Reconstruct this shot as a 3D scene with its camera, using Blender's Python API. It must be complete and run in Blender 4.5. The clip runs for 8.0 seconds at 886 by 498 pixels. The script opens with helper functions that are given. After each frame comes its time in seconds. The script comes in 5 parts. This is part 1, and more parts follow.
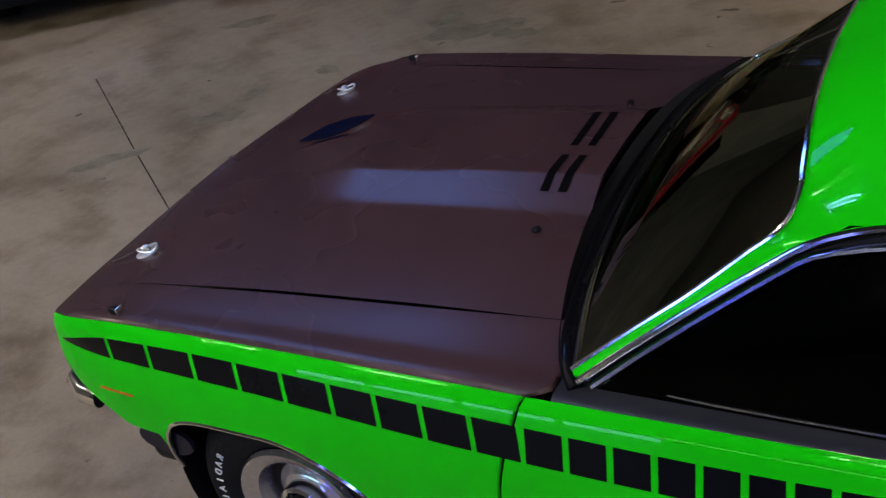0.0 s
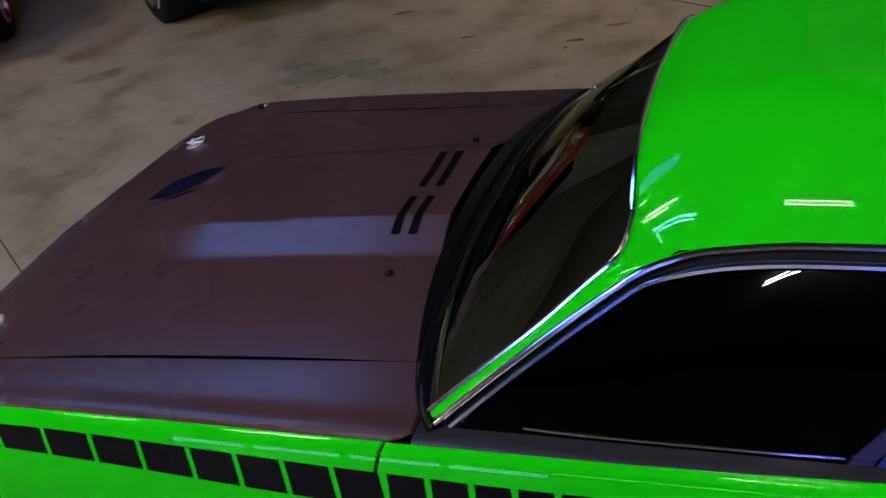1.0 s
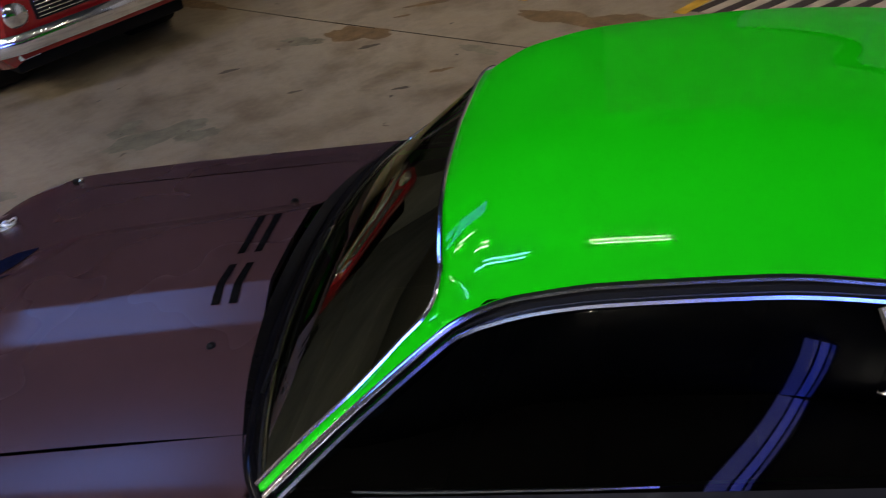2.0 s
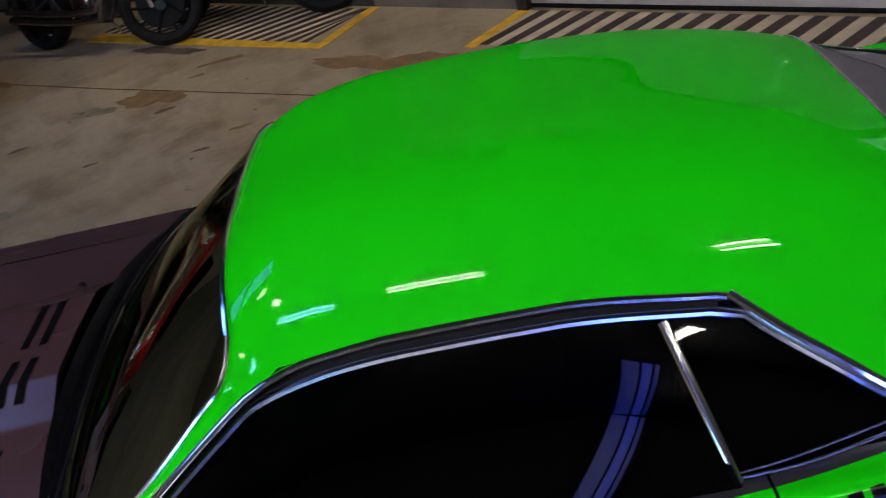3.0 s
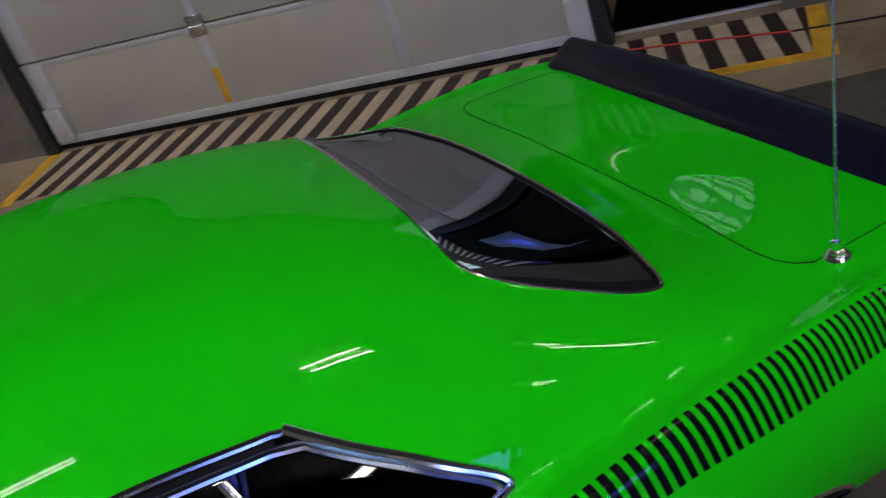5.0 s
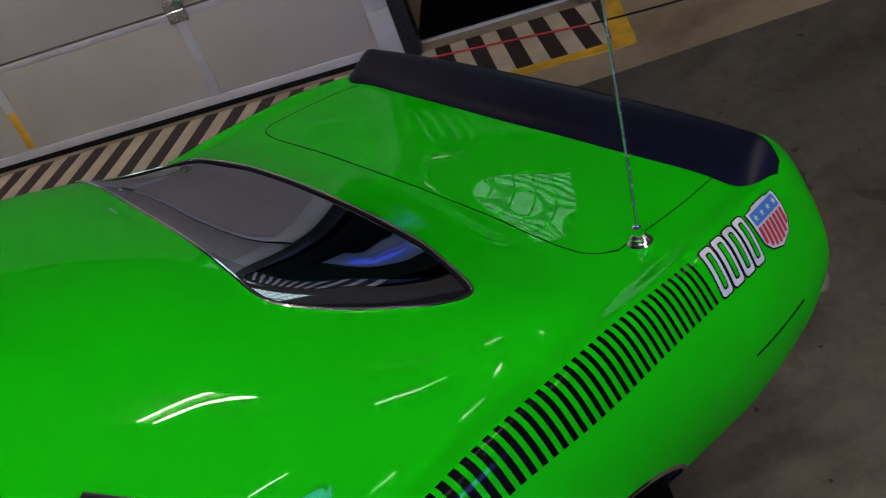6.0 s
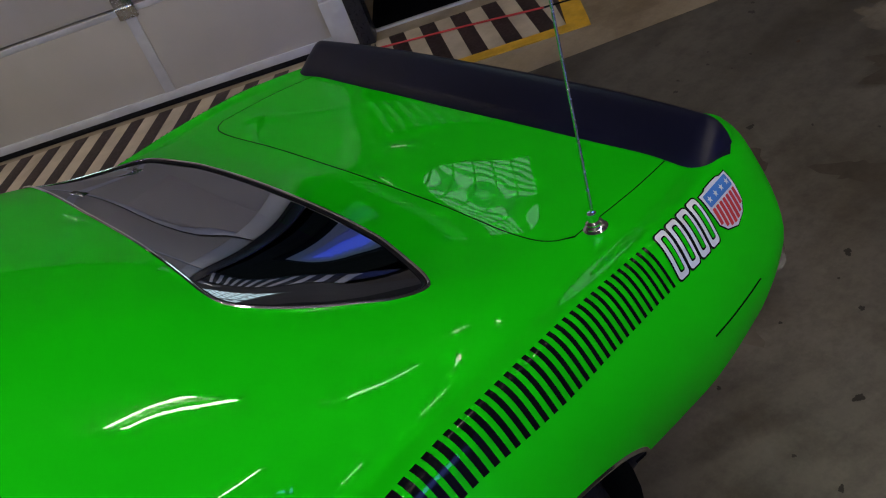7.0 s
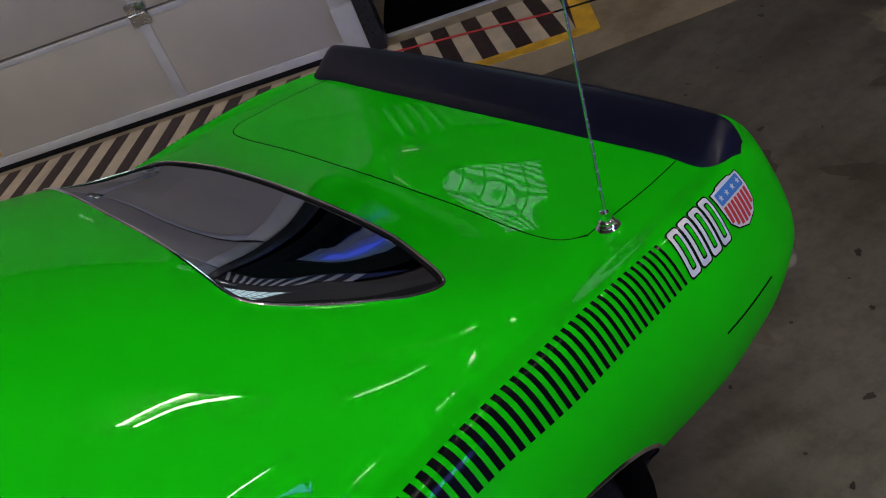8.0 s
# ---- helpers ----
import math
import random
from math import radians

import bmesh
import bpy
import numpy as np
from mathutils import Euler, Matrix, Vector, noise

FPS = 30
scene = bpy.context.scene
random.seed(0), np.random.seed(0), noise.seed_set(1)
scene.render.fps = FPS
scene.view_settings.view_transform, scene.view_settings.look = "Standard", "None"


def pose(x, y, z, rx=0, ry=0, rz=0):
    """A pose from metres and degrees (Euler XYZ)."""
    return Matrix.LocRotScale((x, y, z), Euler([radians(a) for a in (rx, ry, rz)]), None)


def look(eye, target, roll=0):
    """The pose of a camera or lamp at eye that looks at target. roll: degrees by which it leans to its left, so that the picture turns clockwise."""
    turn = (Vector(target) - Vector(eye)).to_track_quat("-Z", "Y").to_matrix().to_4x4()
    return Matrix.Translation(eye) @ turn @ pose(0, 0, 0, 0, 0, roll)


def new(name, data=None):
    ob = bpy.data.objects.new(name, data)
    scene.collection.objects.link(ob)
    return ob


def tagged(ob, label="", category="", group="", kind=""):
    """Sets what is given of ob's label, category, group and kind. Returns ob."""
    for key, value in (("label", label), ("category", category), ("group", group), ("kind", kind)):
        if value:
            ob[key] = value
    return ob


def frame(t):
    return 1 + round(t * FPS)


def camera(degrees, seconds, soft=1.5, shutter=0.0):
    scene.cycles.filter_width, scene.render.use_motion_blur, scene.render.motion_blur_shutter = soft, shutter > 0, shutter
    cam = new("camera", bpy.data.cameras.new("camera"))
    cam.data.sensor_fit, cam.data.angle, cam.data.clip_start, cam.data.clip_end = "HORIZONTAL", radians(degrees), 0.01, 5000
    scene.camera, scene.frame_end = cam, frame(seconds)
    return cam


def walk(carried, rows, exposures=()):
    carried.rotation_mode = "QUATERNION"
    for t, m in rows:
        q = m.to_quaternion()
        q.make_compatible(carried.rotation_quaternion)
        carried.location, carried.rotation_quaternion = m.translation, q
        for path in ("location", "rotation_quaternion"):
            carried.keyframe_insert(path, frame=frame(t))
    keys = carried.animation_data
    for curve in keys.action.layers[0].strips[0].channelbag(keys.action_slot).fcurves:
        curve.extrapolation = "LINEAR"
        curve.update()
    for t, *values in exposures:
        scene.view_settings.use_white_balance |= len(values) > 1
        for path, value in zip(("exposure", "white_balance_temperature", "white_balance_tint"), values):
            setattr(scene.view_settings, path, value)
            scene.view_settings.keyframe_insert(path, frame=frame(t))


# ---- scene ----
cam = camera(45.96, 8.0, soft=1.1, shutter=0.3)
PATH = [
    (0, (0.182, -2.369, 2.262), (-1.240, -0.200, 0.754), -12.09),
    (0.5, (0.216, -2.363, 2.277), (-1.067, -0.109, 0.769), -12.27),
    (1, (0.249, -2.342, 2.280), (-0.868, 0.012, 0.792), -12.48),
    (1.5, (0.293, -2.326, 2.289), (-0.650, 0.113, 0.818), -12.95),
    (1.7, (0.320, -2.316, 2.300), (-0.546, 0.154, 0.834), -13.03),
    (2.8, (0.406, -2.285, 2.301), (0.078, 0.315, 0.841), -14.30),
    (3, (0.444, -2.249, 2.283), (0.191, 0.359, 0.823), -15.21),
    (3.5, (0.482, -2.214, 2.284), (0.476, 0.389, 0.792), -16.17),
    (4, (0.519, -2.194, 2.290), (0.739, 0.383, 0.770), -17.52),
    (4.5, (0.589, -2.135, 2.249), (1.115, 0.407, 0.745), -18.51),
    (5, (0.647, -2.125, 2.236), (1.490, 0.324, 0.723), -19.53),
    (5.2, (0.666, -2.109, 2.215), (1.636, 0.288, 0.695), -19.61),
    (6.3, (0.771, -2.116, 2.182), (2.009, 0.070, 0.542), -22.24),
    (6.5, (0.780, -2.115, 2.181), (2.019, 0.062, 0.529), -23.03),
    (7, (0.777, -2.114, 2.178), (2.027, 0.041, 0.506), -22.63),
    (7.5, (0.765, -2.120, 2.183), (1.997, 0.057, 0.527), -23.15),
    (8, (0.746, -2.133, 2.187), (1.989, 0.043, 0.538), -22.98),
]
walk(cam, [(t, look(e, g, r)) for t, e, g, r in PATH],
     exposures=[(0.0, -0.10), (1.5, -0.06), (3.5, 0.0), (4.5, -0.14), (8.0, -0.16)])
# ---- world and light: closed hall, strip lights, a high window, added fill lights ----
world = bpy.data.worlds.new("world")
scene.world = world
world.use_nodes = True
world.node_tree.nodes["Background"].inputs[0].default_value = (0.01, 0.011, 0.014, 1)
world.node_tree.nodes["Background"].inputs[1].default_value = 0.2
CEILING = 6.0
# ---- materials ----
def shader(name):
    m = bpy.data.materials.new(name)
    m.use_nodes = True
    nt = m.node_tree
    return m, nt, nt.nodes["Principled BSDF"]


def node(nt, kind, **values):
    n = nt.nodes.new(kind)
    for key, v in values.items():
        n.inputs[key.replace("_", " ")].default_value = v
    return n


def ramp(nt, source, stops):
    r = nt.nodes.new("ShaderNodeValToRGB")
    e = r.color_ramp.elements
    while len(e) < len(stops):
        e.new(0.5)
    for k, (p, c) in enumerate(stops):
        e[k].position = p
        e[k].color = (*c, 1) if len(c) == 3 else c
    nt.links.new(source, r.inputs[0])
    return r


def coords(nt, scale=(1, 1, 1)):
    t = nt.nodes.new("ShaderNodeTexCoord")
    m = nt.nodes.new("ShaderNodeMapping")
    m.inputs["Scale"].default_value = scale
    nt.links.new(t.outputs["Object"], m.inputs[0])
    return m.outputs[0]


def noise_of(nt, scale, detail=4.0, rough=0.55, stretch=(1, 1, 1)):
    n = node(nt, "ShaderNodeTexNoise", Scale=scale, Detail=detail, Roughness=rough)
    nt.links.new(coords(nt, stretch), n.inputs["Vector"])
    return n.outputs["Fac"]


def bump(nt, b, source, strength, distance):
    n = node(nt, "ShaderNodeBump", Strength=strength, Distance=distance)
    nt.links.new(source, n.inputs["Height"])
    nt.links.new(n.outputs[0], b.inputs["Normal"])


def worn(name, base, rough, metal=0.0, vary=0.12, scale=6.0, fine=90.0, relief=0.1, depth=0.002, coat=0.0, spec=0.5):
    """A surface with blotches at one scale and grain at another."""
    m, nt, b = shader(name)
    big = noise_of(nt, scale, 5)
    small = noise_of(nt, fine, 3)
    lo = tuple(c * (1 - vary) for c in base)
    hi = tuple(min(1, c * (1 + vary)) for c in base)
    r = ramp(nt, big, [(0.3, lo), (0.7, hi)])
    nt.links.new(r.outputs[0], b.inputs["Base Color"])
    q = ramp(nt, small, [(0.3, (rough * 0.85,) * 3), (0.7, (min(1, rough * 1.15),) * 3)])
    nt.links.new(q.outputs[0], b.inputs["Roughness"])
    b.inputs["Metallic"].default_value = metal
    b.inputs["Coat Weight"].default_value = coat
    b.inputs["Coat Roughness"].default_value = 0.03
    b.inputs["Specular IOR Level"].default_value = spec
    if relief:
        bump(nt, b, small, relief, depth)
    return m


def green_paint():
    m, nt, b = shader("green_paint")
    r = ramp(nt, noise_of(nt, 2.5, 3), [(0.3, (0.006, 0.57, 0.004)), (0.7, (0.008, 0.61, 0.005))])
    nt.links.new(r.outputs[0], b.inputs["Base Color"])
    b.inputs["Roughness"].default_value = 0.45
    b.inputs["Specular IOR Level"].default_value = 0.0
    b.inputs["Coat Weight"].default_value = 0.36
    b.inputs["Coat Roughness"].default_value = 0.004
    w = node(nt, "ShaderNodeBump", Strength=0.006, Distance=0.004)
    nt.links.new(noise_of(nt, 14.0, 2), w.inputs["Height"])
    nt.links.new(w.outputs[0], b.inputs["Coat Normal"])
    return m


def glass(name, tint, mix_clear, sheen=(.95, .97, 1)):
    """Tinted car glass: clear through its tint, with a mirror sheen by Fresnel."""
    m, nt, b = shader(name)
    nt.nodes.remove(b)
    clear = nt.nodes.new("ShaderNodeBsdfTransparent")
    clear.inputs[0].default_value = (*tint, 1)
    shine = nt.nodes.new("ShaderNodeBsdfGlossy")
    shine.inputs["Roughness"].default_value = 0.012
    shine.inputs["Color"].default_value = (*sheen, 1)
    f = node(nt, "ShaderNodeFresnel", IOR=mix_clear)
    mix = nt.nodes.new("ShaderNodeMixShader")
    nt.links.new(f.outputs[0], mix.inputs[0])
    nt.links.new(clear.outputs[0], mix.inputs[1])
    nt.links.new(shine.outputs[0], mix.inputs[2])
    nt.links.new(mix.outputs[0], nt.nodes["Material Output"].inputs[0])
    return m


def glow(name, colour, strength):
    m, nt, b = shader(name)
    b.inputs["Base Color"].default_value = (0.8, 0.8, 0.8, 1)
    b.inputs["Emission Color"].default_value = (*colour, 1)
    b.inputs["Emission Strength"].default_value = strength
    return m


def concrete_floor(name, lo, mid_c, hi, mottle=1.0):
    m, nt, b = shader(name)
    big = noise_of(nt, 0.55, 6, 0.6)
    mid = noise_of(nt, 2.3, 6, 0.65)
    fine = noise_of(nt, 60, 4)
    base = ramp(nt, big, [(0.25, lo), (0.5, mid_c), (0.75, hi)])
    stain = ramp(nt, mid, [(0.34, (0.60, 0.55, 0.48)), (0.52, (1, 1, 1)), (0.68, (1.0, 0.99, 0.97))])
    grain = ramp(nt, fine, [(0.3, (0.9, 0.9, 0.9)), (0.7, (1, 1, 1))])
    spots = ramp(nt, noise_of(nt, 5.5, 3, 0.5), [(0.235, (0.42, 0.38, 0.33)), (0.27, (1, 1, 1))])
    flecks = ramp(nt, noise_of(nt, 9.0, 7, 0.72), [(0.34, (mottle,) * 3), (0.56, (1, 1, 1))])
    last = base.outputs[0]
    for layer in (stain, grain, spots, flecks):
        x = nt.nodes.new("ShaderNodeMix")
        x.data_type, x.blend_type = "RGBA", "MULTIPLY"
        x.inputs[0].default_value = 1
        nt.links.new(last, x.inputs[6])
        nt.links.new(layer.outputs[0], x.inputs[7])
        last = x.outputs[2]
    nt.links.new(last, b.inputs["Base Color"])
    r = ramp(nt, mid, [(0.3, (0.38, 0.38, 0.38)), (0.7, (0.6, 0.6, 0.6))])
    nt.links.new(r.outputs[0], b.inputs["Roughness"])
    bump(nt, b, fine, 0.15, 0.002)
    return m


GREEN = green_paint()
BLACKOUT = worn("satin_black_paint", (0.056, 0.029, 0.036), 0.26, vary=0.16, scale=1.6, fine=1.2, relief=0, spec=0.26)
# satin black under the windows, with a blue reflection put into its colour
BLUESHEENBLACK = worn("satin_black_blue_sheen", (0.024, 0.024, 0.034), 0.30, vary=0.2, scale=3.0, fine=1.5, relief=0, spec=0.30)
DECAL = worn("black_vinyl", (0.004, 0.004, 0.006), 0.16, vary=0.2, scale=20, fine=200, relief=0.01, spec=0.10)
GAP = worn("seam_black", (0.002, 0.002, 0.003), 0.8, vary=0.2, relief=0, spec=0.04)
CHROME = worn("chrome", (0.90, 0.91, 0.94), 0.11, 1.0, vary=0.05, scale=12, fine=120, relief=0.02, depth=0.0005)
BRIGHTWORK = worn("polished_trim", (0.92, 0.93, 0.98), 0.13, 1.0, vary=0.05, scale=12, fine=120, relief=0.02, depth=0.0005)
# same bright trim, with the dark hall's navy reflection put into its colour
NAVYTRIM = worn("navy_reflection_trim", (0.42, 0.46, 0.66), 0.18, 1.0, vary=0.08, scale=12, fine=120, relief=0.02, depth=0.0005)
STEEL = worn("brushed_steel", (0.52, 0.53, 0.55), 0.25, 1.0, vary=0.1, relief=0.05)
RUBBER = worn("rubber", (0.010, 0.010, 0.012), 0.6, vary=0.25, relief=0.2, spec=0.07)
TRIM = worn("black_plastic", (0.006, 0.006, 0.008), 0.45, vary=0.2, relief=0.1, spec=0.12)
VINYL = worn("black_vinyl_seat", (0.015, 0.015, 0.016), 0.5, vary=0.2, relief=0.2)
# the wing's blue sheen is put into this base colour
SPOILER = worn("spoiler_black", (0.006, 0.006, 0.020), 0.36, vary=0.25, scale=5, fine=300, relief=0.08, depth=0.0006, spec=0.26)
WHITE = worn("white_vinyl", (0.72, 0.74, 0.78), 0.4, vary=0.05, relief=0)
BLUE = worn("blue_vinyl", (0.05, 0.22, 0.65), 0.4, vary=0.08, relief=0)
AMBER = worn("amber_plastic", (0.55, 0.09, 0.01), 0.35, vary=0.1, relief=0)
RED = worn("red_vinyl", (0.62, 0.03, 0.035), 0.4, vary=0.08, relief=0)
SIDEGLASS = glass("side_glass", (0.03, 0.034, 0.045), 1.36)
# sheen tints and high indices put olive and lilac reflections into the glass
SCREEN = glass("windscreen_glass", (0.30, 0.36, 0.33), 8.5, (.95, 1, .70))
REARGLASS = glass("rear_glass", (0.05, 0.055, 0.07), 4.4, (.90, .91, 1))
FLOOR = concrete_floor("concrete_floor", (0.255, 0.203, 0.145), (0.330, 0.268, 0.194), (0.400, 0.335, 0.250), .86)
DARKSLAB = concrete_floor("dark_brown_concrete", (0.055, 0.048, 0.041), (0.112, 0.100, 0.087), (0.190, 0.170, 0.146), .66)
# ---- helpers for building ----
def mesh_of(name, verts, faces, mats, normals=None, slots=None, smooth=True):
    me = bpy.data.meshes.new(name)
    me.from_pydata([tuple(v) for v in verts], [], faces)
    for m in (mats if isinstance(mats, (list, tuple)) else [mats]):
        me.materials.append(m)
    if slots:
        me.polygons.foreach_set("material_index", slots)
    me.polygons.foreach_set("use_smooth", [smooth] * len(me.polygons))
    if normals:
        me.normals_split_custom_set_from_vertices([tuple(n) for n in normals])
    me.update()
    return me


def put(name, me, parent=None, label="", at=None):
    ob = new(name, me)
    if parent is not None:
        ob.parent = parent
    if at is not None:
        ob.matrix_basis = at
    if label:
        tagged(ob, label=label)
    return ob


def part(name, bm, material, parent=None, label="", at=None, smooth=True, angle=40):
    """Links a bmesh as one mesh object under a thing."""
    me = bpy.data.meshes.new(name)
    bmesh.ops.recalc_face_normals(bm, faces=bm.faces)
    bm.to_mesh(me)
    bm.free()
    for m in (material if isinstance(material, (list, tuple)) else [material]):
        me.materials.append(m)
    if smooth:
        me.polygons.foreach_set("use_smooth", [True] * len(me.polygons))
        me.set_sharp_from_angle(angle=radians(angle))
    return put(name, me, parent, label, at)


def thing(name, label, category, group="", at=None, kind=""):
    ob = new(name)
    if at is not None:
        ob.matrix_basis = at
    return tagged(ob, label, category, group, kind)


def box(bm, size, at=None, bevel=0.0, seg=2):
    m = at if at is not None else Matrix()
    r = bmesh.ops.create_cube(bm, size=1, matrix=m @ Matrix.Diagonal((*size, 1)))
    if bevel:
        edges = list({e for v in r["verts"] for e in v.link_edges})
        bmesh.ops.bevel(bm, geom=edges, offset=bevel, segments=seg, affect="EDGES", profile=0.5)
    return bm


def boxed(size, at=None, bevel=0.0, seg=2):
    return box(bmesh.new(), size, at, bevel, seg)


def tube(points, radius, sides=10, closed=False, taper=None, flat=1.0):
    """A round bar along points; flat squeezes it across its second direction."""
    bm = bmesh.new()
    pts = [Vector(p) for p in points]
    n = len(pts)
    rings = []
    up = Vector((0, 0, 1))
    for i, p in enumerate(pts):
        a = pts[(i - 1) % n] if closed or i else p
        b = pts[(i + 1) % n] if closed or i < n - 1 else p
        d = (b - a).normalized()
        if abs(d.dot(up)) > 0.95:
            up = Vector((1, 0, 0)) if abs(d.x) < 0.9 else Vector((0, 1, 0))
        e = d.cross(up).normalized()
        f = e.cross(d)
        up = f
        r = radius if taper is None else radius * (taper + (1 - taper) * (1 - i / (n - 1)))
        rings.append([bm.verts.new(p + r * (math.cos(q) * e + flat * math.sin(q) * f))
                      for q in (2 * math.pi * k / sides for k in range(sides))])
    for i in range(n if closed else n - 1):
        A, B = rings[i], rings[(i + 1) % n]
        for k in range(sides):
            bm.faces.new((A[k], A[(k + 1) % sides], B[(k + 1) % sides], B[k]))
    if not closed:
        bm.faces.new(rings[0])
        bm.faces.new(rings[-1])
    return bm


def lathe(profile, sides=48, axis="y"):
    """Turns (radius, along) points about an axis."""
    bm = bmesh.new()
    rings = []
    for r, a in profile:
        ring = []
        for k in range(sides):
            q = 2 * math.pi * k / sides
            c, s = r * math.cos(q), r * math.sin(q)
            ring.append(bm.verts.new({"y": (c, a, s), "z": (c, s, a), "x": (a, c, s)}[axis]))
        rings.append(ring)
    for A, B in zip(rings, rings[1:]):
        for k in range(sides):
            bm.faces.new((A[k], A[(k + 1) % sides], B[(k + 1) % sides], B[k]))
    return bm


def prism(outline, depth, at=None, bevel=0.0):
    """A flat shape in the x-y plane, raised by depth."""
    bm = bmesh.new()
    lo = [bm.verts.new((x, y, 0)) for x, y in outline]
    f = bm.faces.new(lo)
    r = bmesh.ops.extrude_face_region(bm, geom=[f])
    up = [v for v in r["geom"] if isinstance(v, bmesh.types.BMVert)]
    bmesh.ops.translate(bm, verts=up, vec=(0, 0, depth))
    if bevel:
        edges = [e for e in bm.edges if all(v in up for v in e.verts)]
        bmesh.ops.bevel(bm, geom=edges, offset=bevel, segments=2, affect="EDGES")
    if at is not None:
        bm.transform(at)
    return bm


def lerp(a, b, u):
    return a + (b - a) * u


def steps(a, b, n):
    return [a + (b - a) * k / (n - 1) for k in range(n)]
# ---- the car's skin: one surface over (x, s); |s| runs 0 at the middle to 9 at the sill ----
def spline(xs, ys, x):
    """Smooth interpolation through stations (no overshoot)."""
    n = len(xs)
    if x <= xs[0]:
        return ys[0]
    if x >= xs[-1]:
        return ys[-1]
    i = 0
    while x > xs[i + 1]:
        i += 1
    d = [(ys[k + 1] - ys[k]) / (xs[k + 1] - xs[k]) for k in range(n - 1)]

    def slope(k):
        if k == 0:
            return d[0]
        if k == n - 1:
            return d[-1]
        if d[k - 1] * d[k] <= 0:
            return 0.0
        return 2 * d[k - 1] * d[k] / (d[k - 1] + d[k])
    h = xs[i + 1] - xs[i]
    u = (x - xs[i]) / h
    a, b = slope(i) * h, slope(i + 1) * h
    return (ys[i] * (1 + 2 * u) * (1 - u) ** 2 + a * u * (1 - u) ** 2
            + ys[i + 1] * u * u * (3 - 2 * u) + b * u * u * (u - 1))


# stations of the side: x, (y, z) of sill, lower side, widest, upper side, crest
SIDE = [
    (-2.27, .60, .34, .68, .42, .715, .58, .725, .70, .715, .782),
    (-2.18, .69, .32, .78, .40, .825, .58, .835, .735, .808, .825),
    (-2.02, .76, .28, .85, .38, .895, .58, .902, .765, .868, .868),
    (-1.82, .79, .25, .88, .38, .925, .58, .927, .785, .890, .895),
    (-1.40, .80, .24, .89, .38, .945, .60, .938, .785, .892, .900),
    (-0.70, .80, .22, .89, .36, .945, .60, .935, .772, .890, .892),
    (0.00, .80, .22, .89, .36, .945, .60, .932, .765, .887, .886),
    (0.70, .80, .22, .89, .36, .948, .60, .935, .768, .888, .886),
    (1.10, .80, .24, .89, .38, .952, .62, .940, .780, .890, .897),
    (1.40, .79, .26, .88, .40, .955, .63, .945, .795, .888, .915),
    (1.70, .78, .28, .87, .42, .950, .63, .940, .795, .882, .912),
    (2.00, .77, .29, .88, .42, .950, .62, .930, .780, .866, .896),
    (2.20, .75, .32, .865, .44, .926, .60, .900, .755, .832, .868),
    (2.36, .70, .36, .805, .46, .870, .58, .842, .730, .775, .838),
    (2.45, .64, .40, .73, .48, .792, .58, .765, .715, .700, .812),
    (2.50, .56, .42, .66, .50, .730, .58, .690, .705, .620, .795),
]
# stations of the bonnet: x, (y, z) of inner fender, seam, bonnet outer, bonnet inner, z in the middle
NOSE = [
    (-2.27, .675, .790, .625, .797, .44, .805, .22, .812, .816),
    (-2.18, .765, .832, .700, .838, .46, .848, .23, .856, .860),
    (-2.00, .815, .880, .740, .887, .48, .897, .24, .905, .909),
    (-1.78, .825, .906, .735, .914, .48, .930, .25, .940, .944),
    (-1.40, .820, .910, .712, .924, .47, .947, .26, .960, .964),
    (-0.95, .812, .906, .690, .929, .46, .962, .27, .977, .981),
    (-0.52, .805, .904, .672, .933, .45, .970, .27, .987, .991),
]
# stations of the cabin and tail: x, (y, z) of belt, mid pillar, rail, roof shoulder, z in the middle
CABIN = [
    (-0.70, .815, .900, .700, 1.050, .565, 1.150, .38, 1.190, 1.205),
    (-0.22, .812, .890, .715, 1.050, .588, 1.185, .43, 1.262, 1.294),
    (-0.14, .812, .888, .719, 1.053, .597, 1.194, .435, 1.297, 1.337),
    (-0.05, .812, .887, .722, 1.055, .604, 1.203, .44, 1.326, 1.369),
    (0.15, .812, .883, .724, 1.058, .608, 1.223, .445, 1.348, 1.394),
    (0.45, .815, .880, .728, 1.053, .612, 1.217, .45, 1.340, 1.389),
    (0.75, .822, .882, .738, 1.040, .626, 1.174, .455, 1.307, 1.362),
    (1.00, .832, .892, .750, 1.022, .636, 1.132, .45, 1.258, 1.310),
    (1.20, .838, .905, .760, 1.004, .640, 1.095, .44, 1.198, 1.242),
    (1.40, .838, .918, .760, .980, .632, 1.046, .43, 1.100, 1.128),
    (1.55, .835, .918, .755, .962, .635, .996, .42, 1.024, 1.040),
    (1.70, .830, .912, .748, .934, .620, .946, .38, .958, .964),
    (1.77, .826, .907, .741, .918, .604, .927, .365, .932, .934),
    (1.84, .822, .902, .735, .910, .590, .914, .35, .917, .918),
    (2.05, .800, .884, .715, .889, .560, .892, .33, .895, .896),
    (2.25, .755, .856, .670, .863, .510, .868, .30, .872, .874),
    (2.40, .690, .826, .600, .834, .450, .840, .26, .844, .846),
    (2.50, .560, .798, .480, .806, .360, .812, .20, .816, .818),
]


